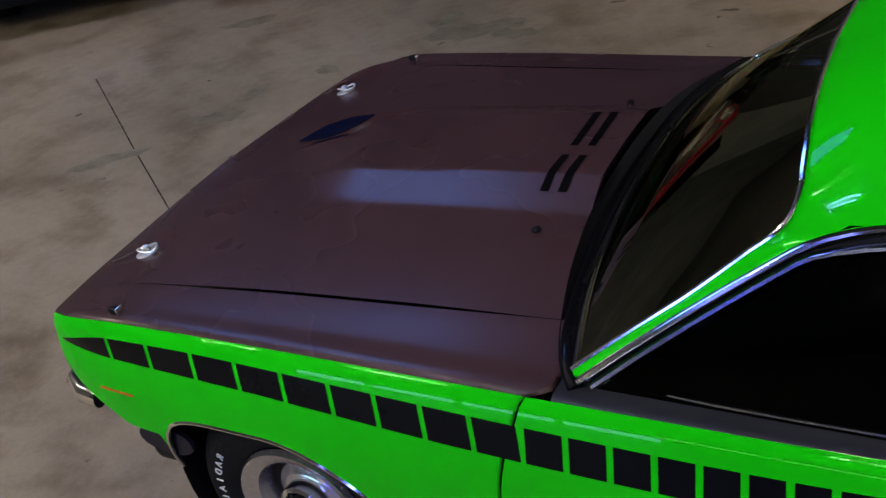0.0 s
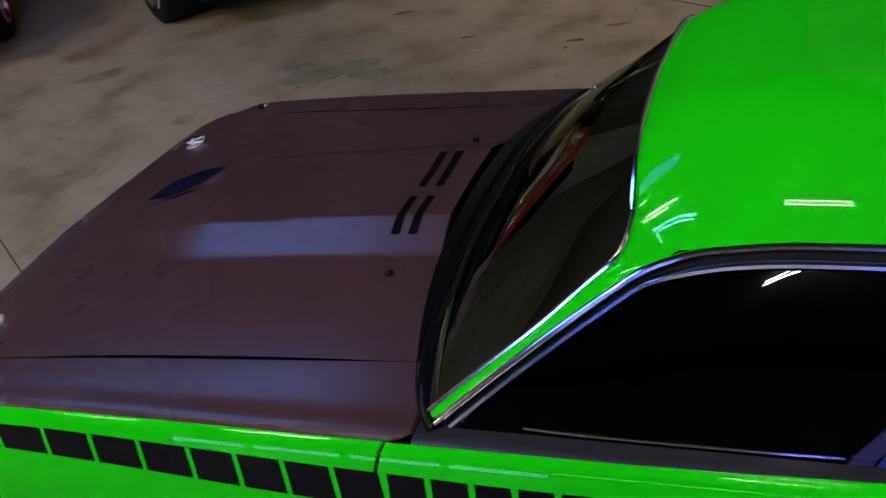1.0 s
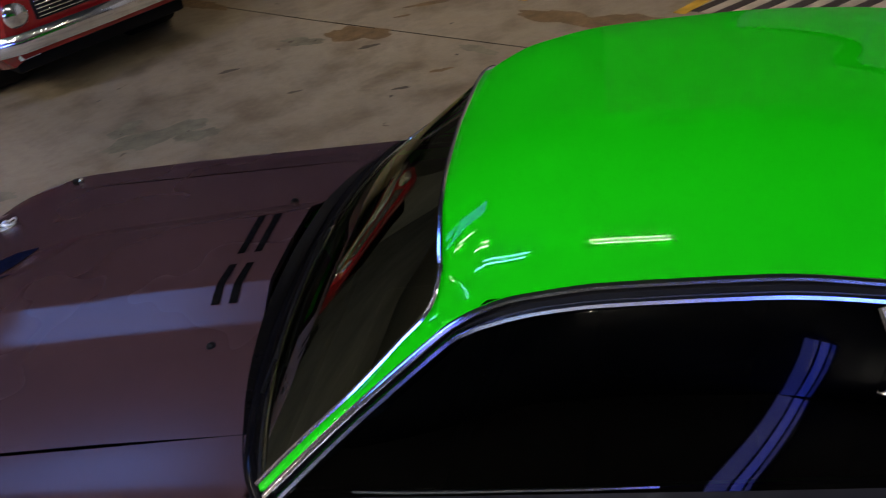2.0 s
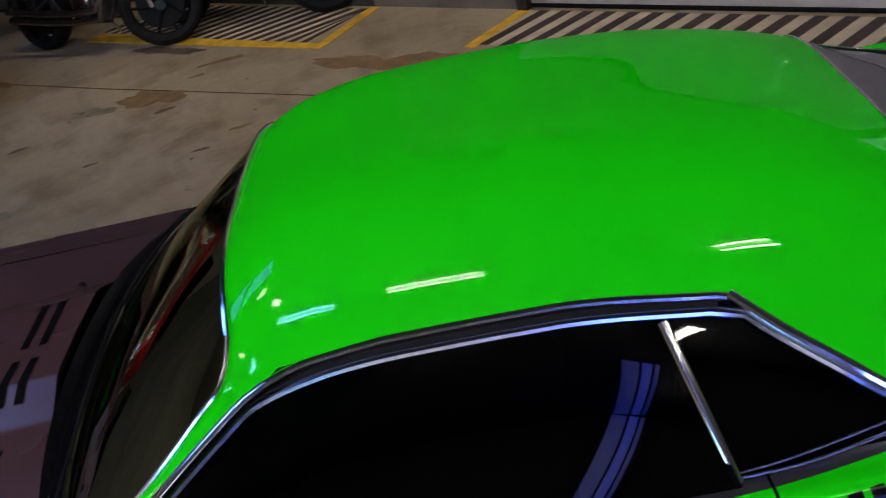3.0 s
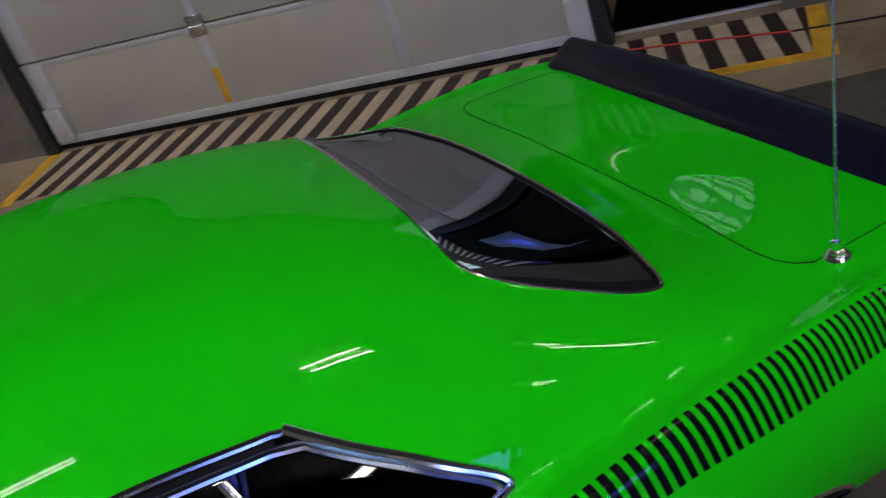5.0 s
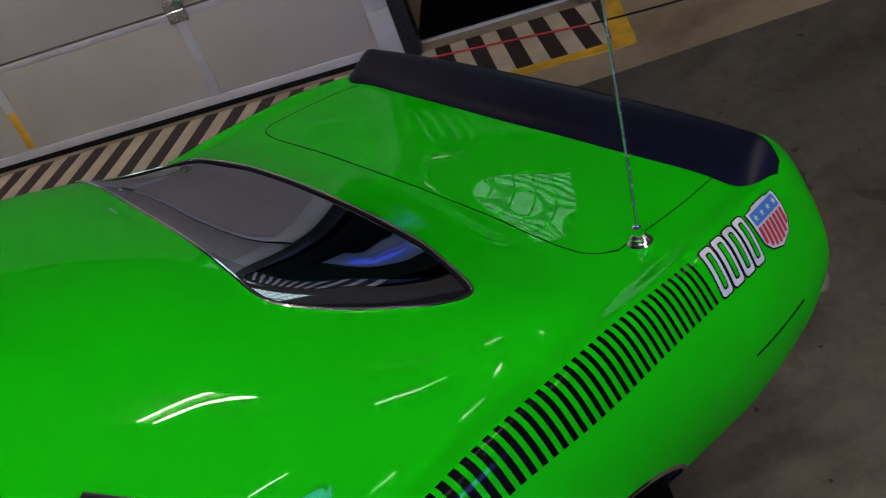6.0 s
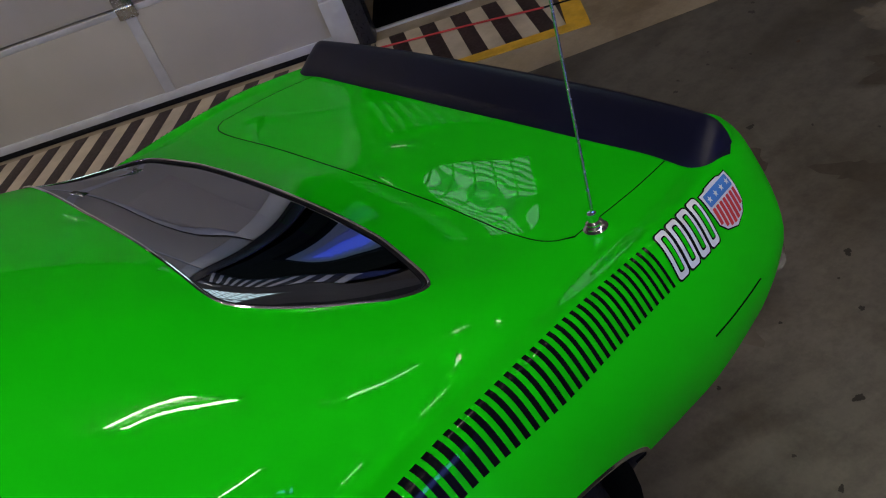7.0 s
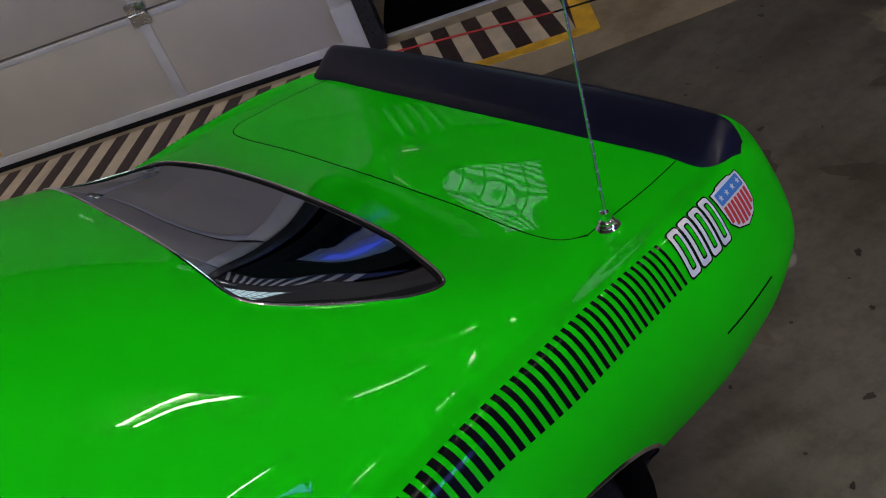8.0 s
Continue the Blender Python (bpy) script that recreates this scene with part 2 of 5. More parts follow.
def section(x, front):
    a = SIDE
    pts = [(spline([r[0] for r in a], [r[1 + 2 * k] for r in a], x),
            spline([r[0] for r in a], [r[2 + 2 * k] for r in a], x)) for k in range(5)]
    b = NOSE if front else CABIN
    xs = [r[0] for r in b]
    for k in range(4):
        pts.append((spline(xs, [r[1 + 2 * k] for r in b], x), spline(xs, [r[2 + 2 * k] for r in b], x)))
    pts.append((0.0, spline(xs, [r[9] for r in b], x)))
    return pts


def bulge(x, y):
    """The raised middle of the bonnet behind its air inlet."""
    y = abs(y + .03)
    a = min(1.0, max(0.0, (x + 1.90 - 0.72 * y) / 0.30))
    b = max(0.0, (0.352 - y) / 0.13)
    ease = b - .10 * (1 - math.exp(-b / .10)) if b < 1 else .90 + .012 * (1 - math.exp(-(b - 1) / .08))
    return 0.046 * a * a * (3 - 2 * a) * ease + 0.005 * a * max(0.0, 1 - y / 0.02)


SECTIONS = {}


def skin(x, s, front=False):
    """The place on the car's skin. Negative s is the side at negative y."""
    key = (round(x, 4), front)
    if key not in SECTIONS:
        SECTIONS[key] = section(x, front)
    p = SECTIONS[key]
    w = 9 - min(abs(s), 8.9999)
    i = min(int(w), 8)
    u = w - i
    p0 = p[i - 1] if i > 0 else (2 * p[0][0] - p[1][0], 2 * p[0][1] - p[1][1])
    p1, p2 = p[i], p[i + 1]
    p3 = p[i + 2] if i < 8 else (-p[8][0], p[8][1])
    h0, h1, h2 = (max(1e-4, math.hypot(b[0] - a[0], b[1] - a[1])) for a, b in ((p0, p1), (p1, p2), (p2, p3)))
    out = []
    for k in (0, 1):
        d0, d1, d2 = (p1[k] - p0[k]) / h0, (p2[k] - p1[k]) / h1, (p3[k] - p2[k]) / h2
        m1 = (d0 * h1 + d1 * h0) / (h0 + h1) * h1
        m2 = (d1 * h2 + d2 * h1) / (h1 + h2) * h1
        out.append(p1[k] * (1 + 2 * u) * (1 - u) ** 2 + m1 * u * (1 - u) ** 2
                   + p2[k] * u * u * (3 - 2 * u) + m2 * u * u * (u - 1))
    if front and w > 6:
        out[1] += bulge(x, out[0])
    return Vector((x, math.copysign(out[0], s) if s else 0.0, out[1]))


def skin_normal(x, s, front=False):
    d, e = 0.004, 0.01
    if not front:
        k = min(1.0, max(0.0, (4.25 - abs(s)) / .7))
        k = k * k * (3 - 2 * k)
        d, e = lerp(d, .028 if x < .05 else .050, k), lerp(e, .24, k)
    n = Vector()
    for f in (1.0, .5):
        a = skin(x + f * d, s, front) - skin(x - f * d, s, front)
        b = skin(x, s + f * e, front) - skin(x, s - f * e, front)
        m = a.cross(b).normalized()
        n += m if n.dot(m) >= 0 else -m
    n.normalize()
    return n if n.z > 0 or abs(n.y) > 0.5 and n.y * s > 0 else -n
# ---- the hall: wall frame along the garage door ----
WALL = Matrix.Translation((0.784, 4.908, 0)) @ Matrix.Rotation(radians(-41.10), 4, "Z")


def in_wall(a, b, z=0.0):
    """A place given along the door wall, out from it, and up."""
    return WALL @ Vector((a, -b, z))


def wall_box(a0, a1, b0, b1, z0, z1, bevel=0.0):
    return boxed((a1 - a0, abs(b1 - b0), z1 - z0),
                 WALL @ Matrix.Translation(((a0 + a1) / 2, -(b0 + b1) / 2, (z0 + z1) / 2)), bevel)


GREYWALL = worn("grey_block_wall", (0.125, 0.112, 0.100), 0.75, vary=0.45, scale=2.2, fine=40, relief=0.3, depth=0.004)
DARKWALL = worn("dark_wall", (0.10, 0.095, 0.09), 0.8, vary=0.25, scale=1.5, fine=30, relief=0.2)
TANWALL = worn("tan_wall", (0.09, 0.075, 0.06), 0.75, vary=0.2, scale=1.5, fine=30, relief=0.2)
CHARCOALWALL = worn("charcoal_wall", (0.030, 0.029, 0.030), 0.85, vary=0.25, scale=1.5, fine=30, relief=0.2)
CEIL = worn("ceiling_panel", (0.06, 0.058, 0.055), 0.85, vary=0.2, scale=1.2, fine=25, relief=0.2)
DOORSKIN = worn("cream_door_panel", (0.42, 0.395, 0.37), 0.5, vary=0.09, scale=1.6, fine=150, relief=0.08, depth=0.001)
DOORSTILE = worn("galvanised_stile", (0.52, 0.53, 0.58), 0.42, 0.25, vary=0.1, scale=8, relief=0.08)
TRACK = worn("dark_steel_track", (0.030, 0.032, 0.042), 0.3, 0.4, vary=0.2, scale=6, relief=0.05)
JAMB = worn("grey_painted_jamb", (0.20, 0.205, 0.22), 0.5, vary=0.2, scale=6, relief=0.1)
YELLOW = worn("yellow_floor_paint", (0.62, 0.36, 0.03), 0.55, vary=0.3, scale=7, fine=60, relief=0.15)
MAROON = worn("dark_floor_stripe", (0.030, 0.018, 0.018), 0.6, vary=0.35, scale=6, fine=60, relief=0.15)
TAN = worn("tan_floor_paint", (0.46, 0.39, 0.31), 0.6, vary=0.2, scale=5, fine=60, relief=0.15)
STAIN = worn("oil_stain", (0.16, 0.125, 0.09), 0.5, vary=0.45, scale=9, fine=50, relief=0.05)

floor = part("floor", boxed((26, 26, 0.2), pose(0, 0, -0.1)), FLOOR, smooth=False)
tagged(floor, "stained bare grey-brown concrete garage floor", "floor", kind="structure")
# floor behind the car in a darker colour; the car hides one edge
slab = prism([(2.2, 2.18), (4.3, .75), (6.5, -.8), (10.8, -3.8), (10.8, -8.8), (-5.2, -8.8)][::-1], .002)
tagged(part("floor_slab", slab, DARKSLAB, smooth=False), "darker brown concrete floor slab", "floor", kind="structure")
ceiling = part("ceiling", boxed((26, 26, 0.2), pose(0, 0, CEILING + 0.1)), CEIL, smooth=False)
tagged(ceiling, "dim plain hall ceiling above the cars", "ceiling", kind="structure")
# ---- door wall, floor markings ----
def wall_piece(name, a0, a1, z0, z1, mat, label, b0=-.24, b1=0.0, bevel=0.0):
    return tagged(part(name, wall_box(a0, a1, b0, b1, z0, z1, bevel), mat, smooth=False), label, "wall", kind="structure")


DOOR_W, DOOR_H = 3.60, 2.80
wall_piece("wall_north_1", -10.5, -1.52, 0, CEILING, CHARCOALWALL, "dark wall behind the motorcycles")
wall_piece("wall_north_2", -1.52, -.945, 0, CEILING, GREYWALL, "stained grey concrete wall panel", b1=.0)
wall_piece("wall_north_3", -.937, -.06, 0, CEILING, GREYWALL, "stained grey concrete wall panel", b1=.003)
wall_piece("wall_north_4", -.06, DOOR_W + .06, DOOR_H + .08, CEILING, GREYWALL, "grey wall above the garage door")
wall_piece("wall_north_5", DOOR_W + .06, 4.90, 2.0, 2.12, DARKWALL, "dark wall above the opening")
wall_piece("wall_north_6", 4.57, 12.5, 0, 2.0, TANWALL, "dull brown wall beside the dark opening")
# out of view; coloured near black so the rear window mirrors dark here
wall_piece("wall_north_7", 4.90, 12.5, 2.0, CEILING, CHARCOALWALL, "unseen upper wall, near black for the rear window's reflection")
W_A0, W_A1, W_Z0, W_Z1 = 3.82, 4.58, 2.27, 3.10
wall_piece("wall_north_8", DOOR_W + .06, 4.90, W_Z1, CEILING, DARKWALL, "dark wall above the window")
wall_piece("wall_north_9", DOOR_W + .06, W_A0, 2.12, W_Z1, DARKWALL, "dark wall beside the window")
wall_piece("wall_north_10", W_A1, 4.90, 2.12, W_Z1, DARKWALL, "dark wall beside the window")
wall_piece("wall_north_12", W_A0, W_A1, 2.12, W_Z0, DARKWALL, "dark wall under the window")
# the doorway's shade is put into the back wall's near-black colour
wall_piece("wall_east_1", 3.66, 4.57, 0, 2.0, CHARCOALWALL, "back of the unlit doorway, coloured near black for its shade", b0=-1.6, b1=-1.4)


def ripple_glow():
    """Window glow with ripples painted in, for the boot lid's wavy reflection."""
    m, nt, b = shader("ripple_ring_glow")
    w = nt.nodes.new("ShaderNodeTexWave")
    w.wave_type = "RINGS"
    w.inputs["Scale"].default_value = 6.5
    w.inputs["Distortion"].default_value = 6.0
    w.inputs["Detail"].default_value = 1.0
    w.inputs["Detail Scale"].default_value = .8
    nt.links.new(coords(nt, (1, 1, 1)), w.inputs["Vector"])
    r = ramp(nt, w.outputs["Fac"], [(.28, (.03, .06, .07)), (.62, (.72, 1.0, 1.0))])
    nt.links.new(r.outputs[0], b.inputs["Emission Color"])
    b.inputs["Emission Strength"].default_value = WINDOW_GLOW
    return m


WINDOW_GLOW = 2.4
WINLIGHT = ripple_glow()
win = thing("window_1", "high window with many small panes, daylight behind", "window", kind="structure")
for k in range(7):
    a = W_A0 + k * (W_A1 - W_A0) / 6
    part("glazing_bar", wall_box(a - .006, a + .006, -.15, -.11, W_Z0, W_Z1), JAMB, win)
for k in range(3):
    z = W_Z0 + k * (W_Z1 - W_Z0) / 2
    part("glazing_bar", wall_box(W_A0, W_A1, -.155, -.105, z - .014, z + .014), JAMB, win)
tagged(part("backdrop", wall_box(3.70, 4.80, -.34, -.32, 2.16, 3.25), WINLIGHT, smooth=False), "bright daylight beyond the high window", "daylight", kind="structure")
# stacked glow layers, added for the blue spot mirrored in the rear window
doorway_glow = thing("blue_spot_glow", "blue glow added in the doorway for the rear window's reflection", "lamp")
part("lamp_back", wall_box(3.80, 4.40, -1.40, -1.38, 1.10, 1.46, .01), TRACK, doorway_glow)
for inset, out, power in ((.05, .02, .06), (.10, .03, .25), (.14, .04, 1.0)):
    part("glow_layer", wall_box(3.80 + inset * 1.5, 4.40 - inset * 1.5, -1.38, -1.38 + out, 1.10 + inset, 1.46 - inset, .008), glow("blue_glow_layer", (.03, .08, 1.0), power), doorway_glow, "layer of blue glow")
# unseen slats, added only for pale stripes mirrored in the rear window
grille = thing("stripe_slats", "unseen pale slats added to stripe the rear window's reflection", "grille")
part("grille_frame", wall_box(3.70, 4.54, -.10, -.05, 1.70, 2.0, .004), TRACK, grille)
for k in range(11):
    part("louvre", boxed((.030, .012, .28), WALL @ Matrix.Translation((3.745 + k * .075, .030, 1.85)) @ Matrix.Rotation(radians(18), 4, "Y"), .003), DOORSTILE, grille)

over_lamp = thing("doorway_lamp", "short warm strip lamp over the dark doorway", "lamp")
part("lamp_back", wall_box(3.70, 3.95, .0, .03, 2.03, 2.11, .006), JAMB, over_lamp)
part("lamp_tube", tube([in_wall(3.76, .045, 2.07), in_wall(3.85, .045, 2.07)], .004, 10), glow("doorway_tube", (1.0, .93, .80), 5), over_lamp, "glowing tube")

# sectional garage door: panels, joints, stiles and hinges
gdoor = thing("door_1", "cream sectional garage door with steel stiles, shut", "garage door", kind="structure")
PANEL_H = .553
for k in range(5):
    part("door_panel", wall_box(.0, DOOR_W, -.075, -.035, .065 + k * PANEL_H, .065 + (k + 1) * PANEL_H - .010, .006), DOORSKIN, gdoor)
    for a in (.09, 1.31, 2.49, 3.53):
        wdt = .062 if .5 < a < 3.5 else .13
        part("door_stile", wall_box(a - wdt / 2, a + wdt / 2, -.036, -.026, .068 + k * PANEL_H, .065 + (k + 1) * PANEL_H - .012, .003), DOORSTILE, gdoor)
        if k and .5 < a < 3.5:
            h = part("door_hinge", wall_box(a - .055, a + .055, -.028, -.014, .065 + k * PANEL_H - .07, .065 + k * PANEL_H + .06, .004), STEEL, gdoor, "galvanised hinge plate")
            part("hinge_pin", tube([in_wall(a - .05, -.012, .060 + k * PANEL_H), in_wall(a + .05, -.012, .060 + k * PANEL_H)], .009, 8), STEEL, h)
    if k:
        part("door_rail", wall_box(.0, DOOR_W, -.038, -.029, .065 + k * PANEL_H - .045, .065 + k * PANEL_H - .011, .002), DOORSTILE, gdoor)
part("door_seal", wall_box(-.01, DOOR_W + .01, -.085, -.030, .0, .034, .008), RUBBER, gdoor, "black rubber bottom seal")
part("bottom_rail", wall_box(.0, DOOR_W, -.080, -.024, .036, .085, .004), DOORSTILE, gdoor, "galvanised bottom rail")
part("door_strap", wall_box(1.284, 1.336, -.026, -.0235, .10, .335, .0008), YELLOW, gdoor, "yellow tape on the stile")
for a in (-.045, DOOR_W + .045):
    tagged(part("trim", wall_box(a - .045, a + .045, -.10, .035, 0, DOOR_H + .08, .006), TRACK), "dark steel door track and jamb", "jamb", kind="structure")
part("track_box", wall_box(3.47, 3.62, -.02, .02, .02, .30, .004), DOORSTILE, gdoor, "grey galvanised bracket")
part("track_box", wall_box(.02, .15, -.02, .01, .07, .30, .004), DOORSTILE, gdoor, "grey galvanised bracket")


# the unlit doorway: a black sheet added for its shade, behind a steel threshold
tagged(part("floor_shade", wall_box(3.66, 4.57, -1.40, -.125, .0005, .008, .002), GAP), "black sheet over the doorway floor, in place of its shade", "mat", kind="structure")
tagged(part("trim_threshold", wall_box(3.66, 4.57, -.125, -.098, .0005, .014, .003), DOORSTILE), "pale steel threshold strip", "threshold", kind="structure")


# floor paint, each bar a thin coat
def bar_on_floor(name, pts, mat, z=.003):
    bm = bmesh.new()
    lo = [bm.verts.new(in_wall(a, b, 0.0005)) for a, b in pts]
    up = [bm.verts.new(in_wall(a, b, z)) for a, b in pts]
    bm.faces.new(up)
    for k in range(len(pts)):
        bm.faces.new((lo[k], lo[(k + 1) % len(pts)], up[(k + 1) % len(pts)], up[k]))
    return bm


def hatch(name, label, a0, a1, b0, b1, pitch, dark, lean, ground=True):
    h = thing(name, label, "floor marking", kind="structure")
    if ground:
        part("ground_coat", bar_on_floor("g", [(a0, b0), (a1, b0), (a1, b1), (a0, b1)], TAN, .002), TAN, h, smooth=False)
    a = a0 - abs(lean)
    while a < a1 + abs(lean):
        q = []
        for aa, bb in ((a, b0), (a + dark, b0), (a + dark + lean, b1), (a + lean, b1)):
            q.append((min(a1, max(a0, aa)), bb))
        if q[1][0] - q[0][0] > .01 or q[2][0] - q[3][0] > .01:
            part("stripe", bar_on_floor("s", q, MAROON, .0045), MAROON, h, smooth=False)
        a += pitch
    return h


hd = hatch("trim_hatch_1", "dark and tan hatched floor strip along the garage door", .02, 3.66, .02, .62, .176, .083, -.094)
part("edge_line", bar_on_floor("e", [(-.075, .02), (.02, .02), (.02, .68), (-.075, .68)], YELLOW, .005), YELLOW, hd, "yellow edge line", smooth=False)
hr = hatch("trim_hatch_2", "dark and tan hatched floor box with a yellow border", 3.68, 4.68, .02, .57, .174, .085, .094)
part("edge_line", bar_on_floor("e", [(3.66, .57), (4.79, .57), (4.79, .65), (3.66, .65)], YELLOW, .005), YELLOW, hr, "yellow edge line", smooth=False)
part("edge_line", bar_on_floor("e", [(4.68, .02), (4.77, .02), (4.79, .57), (4.68, .57)], YELLOW, .005), YELLOW, hr, "yellow edge line", smooth=False)
hl = hatch("trim_hatch_3", "dark hatched floor box with a yellow border under the motorcycles", -4.3, -1.55, .06, .76, .150, .072, -.32)
part("edge_line", bar_on_floor("e", [(-4.3, .80), (-1.33, .74), (-1.33, .83), (-4.3, .97)], YELLOW, .005), YELLOW, hl, "yellow edge line", smooth=False)
part("edge_line", bar_on_floor("e", [(-1.55, .02), (-1.45, .02), (-1.33, .74), (-1.43, .74)], YELLOW, .005), YELLOW, hl, "yellow edge line", smooth=False)

# closing walls, unseen; dark so the car's glass and paint mirror little
for name, size, at in (("wall_south", (26, .2, CEILING), pose(0, -9, CEILING / 2)), ("wall_west", (.2, 26, CEILING), pose(-11, 0, CEILING / 2)),
                       ("wall_east_2", (.2, 26, CEILING), pose(11, 0, CEILING / 2)), ("wall_north_11", (26, .2, CEILING), pose(0, 12.5, CEILING / 2))):
    tagged(part(name, boxed(size, at), DARKWALL if name in ("wall_north_11", "wall_west") else CHARCOALWALL, smooth=False), "unseen dark wall closing the hall", "wall", kind="structure")

# ---- strip lights ----
FILL_W = glow("warm_tube", (1.0, .88, .71), 330)
FILL_N = glow("amber_fill_tube", (1.0, .84, .62), 230)
# dimmer tubes, set for the car's highlights; fill tubes carry most light
TUBE_D = glow("dim_warm_tube", (1.0, .92, .76), 90)
BLUEDIFF = glow("blue_diffuser", (.12, .30, 1.0), 9)
TUBE_C = glow("cool_tube", (.30, .72, 1.0), 80)
LAMPBODY = worn("white_enamel", (.75, .75, .73), .4, vary=.06, relief=0)


def strip_light(at, tube_mat, length=1.2, gap=.07, shaded=False):
    f = thing("strip_light", "out-of-view twin-tube fluorescent strip light under the ceiling", "ceiling light", "strip lights", at)
    part("housing", boxed((length + .06, .06, .05), pose(0, 0, .05), .008), LAMPBODY, f)
    for y in (-gap, gap):
        part("lamp_tube", tube([(-length / 2, y, 0), (length / 2, y, 0)], .018, 10), tube_mat, f, "glowing tube")
    for x in (-length / 3, length / 3):
        part("hanger", tube([(x, 0, .07), (x, 0, .25)], .006, 6), STEEL, f)
    for x in (-length / 2 - .012, length / 2 + .012):
        part("end_cap", boxed((.022, .17, .05), pose(x, 0, .008), .004), LAMPBODY, f)
    # deep shade, added to keep the tube out of the roof's reflections
    if shaded:
        part("shade_top", boxed((length + .12, .24, .012), pose(0, 0, .082)), GAP, f)
        for y in (-.116, .116):
            part("shade_side", boxed((length + .12, .010, .36), pose(0, y, -.10)), GAP, f, "added black shade round the tube")
        for x in (-length / 2 - .06, length / 2 + .06):
            part("shade_end", boxed((.010, .23, .36), pose(x, 0, -.10)), GAP, f)
    return f


def panel_light(at, length, width, mat):
    f = thing("panel_light", "unseen blue panel light added for the bonnet's sheen", "ceiling light", "blue panel lights", at)
    part("housing", boxed((length, width, .05), pose(0, 0, .03), .008), TRACK, f)
    part("diffuser", boxed((length - .04, width - .04, .012), pose(0, 0, 0), .003), mat, f, "glowing blue diffuser")
    for x in (-length / 3, length / 3):
        part("hanger", tube([(x, 0, .05), (x, 0, .25)], .006, 6), STEEL, f)
    return f



LAMPS = (
    # small fittings over the near side of the car
    (-.25, -2.33, -4, TUBE_D, .95), (2.97, -2.30, 31, TUBE_D, .74), (-2.48, -2.05, -27, TUBE_C, 1.05), (-3.05, -1.10, -32, TUBE_D, .50), (-4.0, .05, -30, TUBE_D, .36),
    (4.98, -1.54, 14, TUBE_D, .16), (4.25, -3.50, -30, TUBE_D, .32), (2.25, -7.3, 72, TUBE_D, 1.3),
    # shaded fill fittings, added over the far bay by the door wall
    (-1.45, 6.30, -41, FILL_N, .8), (.30, 4.75, -41, FILL_N, .9),
    # bright fill fittings, added in other bays where the bodywork won't mirror them
    (-9.0, -.9, 0, FILL_W, 2.6), (8.2, -4.4, -41, FILL_W, 1.5),
    (-6.6, -4.9, 0, FILL_W, 1.2), (-4.4, -4.9, 0, FILL_W, 1.1), (-.4, -4.9, 0, FILL_W, .8), (1.3, -4.9, 0, FILL_W, .5))
for x, y, turn, m, ln in LAMPS:
    strip_light(pose(x, y, CEILING - .25, 0, 0, turn), m, ln, .025 if y < -7 or m == FILL_N else .07, m == FILL_N)
# a row of blue diffusers added ahead of the car for the bonnet's sheen
for x, y, width in ((-4.2, 1.3, 1.2), (-5.8, 1.35, 1.3)):
    panel_light(pose(x, y, CEILING - .25), 1.40, width, BLUEDIFF)
# blue glow added on south wall and ceiling, slanted for the door glass's reflection
BLUEFAINT = glow("faint_slant_blue", (.04, .08, 1.0), 2.2)
BLUELIGHT = glow("bright_slant_blue", (.04, .08, 1.0), 5.0)
PALELIGHT = glow("pale_cyan_glow", (.35, .72, 1.0), 9)
blue_slant = thing("slant_glow", "unseen blue glow added for the door glass's reflection", "strip light")
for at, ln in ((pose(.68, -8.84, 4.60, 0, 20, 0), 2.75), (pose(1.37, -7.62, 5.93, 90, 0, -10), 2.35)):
    part("strip_channel", boxed((.42, .05, ln), at, .01), TRACK, blue_slant)
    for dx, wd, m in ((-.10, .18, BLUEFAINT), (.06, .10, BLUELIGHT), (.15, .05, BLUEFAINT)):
        part("strip_glow", boxed((wd, .07, ln - .02), at @ pose(dx, 0, 0), .02), m, blue_slant, "added blue glow")
# row of pale cool panes, added out of view for the fender's cyan line
panes_pale = thing("pale_glow_panes", "unseen pale glowing panes added for the fender's cyan line", "window", kind="structure")
for k in range(4):
    part("window_frame", boxed((1.08, .06, 1.26), pose(-6.2 + k * 1.1, -8.88, .90), .01), JAMB, panes_pale)
    part("pane", boxed((.98, .02, 1.16), pose(-6.2 + k * 1.1, -8.845, .90)), PALELIGHT, panes_pale, "pale lit pane")
BLUEPANE = glow("blue_pane", (.12, .22, 1.0), 14.0)
# blue panes, added out of view so the chrome trims mirror blue
panes_blue = thing("blue_glow_panes", "unseen blue glowing panes added to tint the chrome", "window", kind="structure")
for k in range(3):
    part("window_frame", boxed((.96, .06, 1.30), pose(1.2 + k * .98, -8.88, 1.70), .01), JAMB, panes_blue)
    part("pane", boxed((.86, .02, 1.20), pose(1.2 + k * .98, -8.845, 1.70)), BLUEPANE, panes_blue, "blue-lit pane")
# warm panes, added out of view to give the drip rail something bright
panes_warm = thing("warm_glow_panes", "unseen warm glowing panes added to brighten the drip rail", "window", kind="structure")
for k in range(3):
    part("window_frame", boxed((.96, .06, .56), pose(-2.0 + k * .98, -8.88, 1.85), .01), JAMB, panes_warm)
    part("pane", boxed((.86, .02, .46), pose(-2.0 + k * .98, -8.845, 1.85)), glow("warm_pane", (1.0, .86, .72), 2.0), panes_warm, "warm-lit pane")
# ---- the green car ----
car = thing("muscle_car", "bright green two-door coupe with satin black bonnet and black stripes", "car")


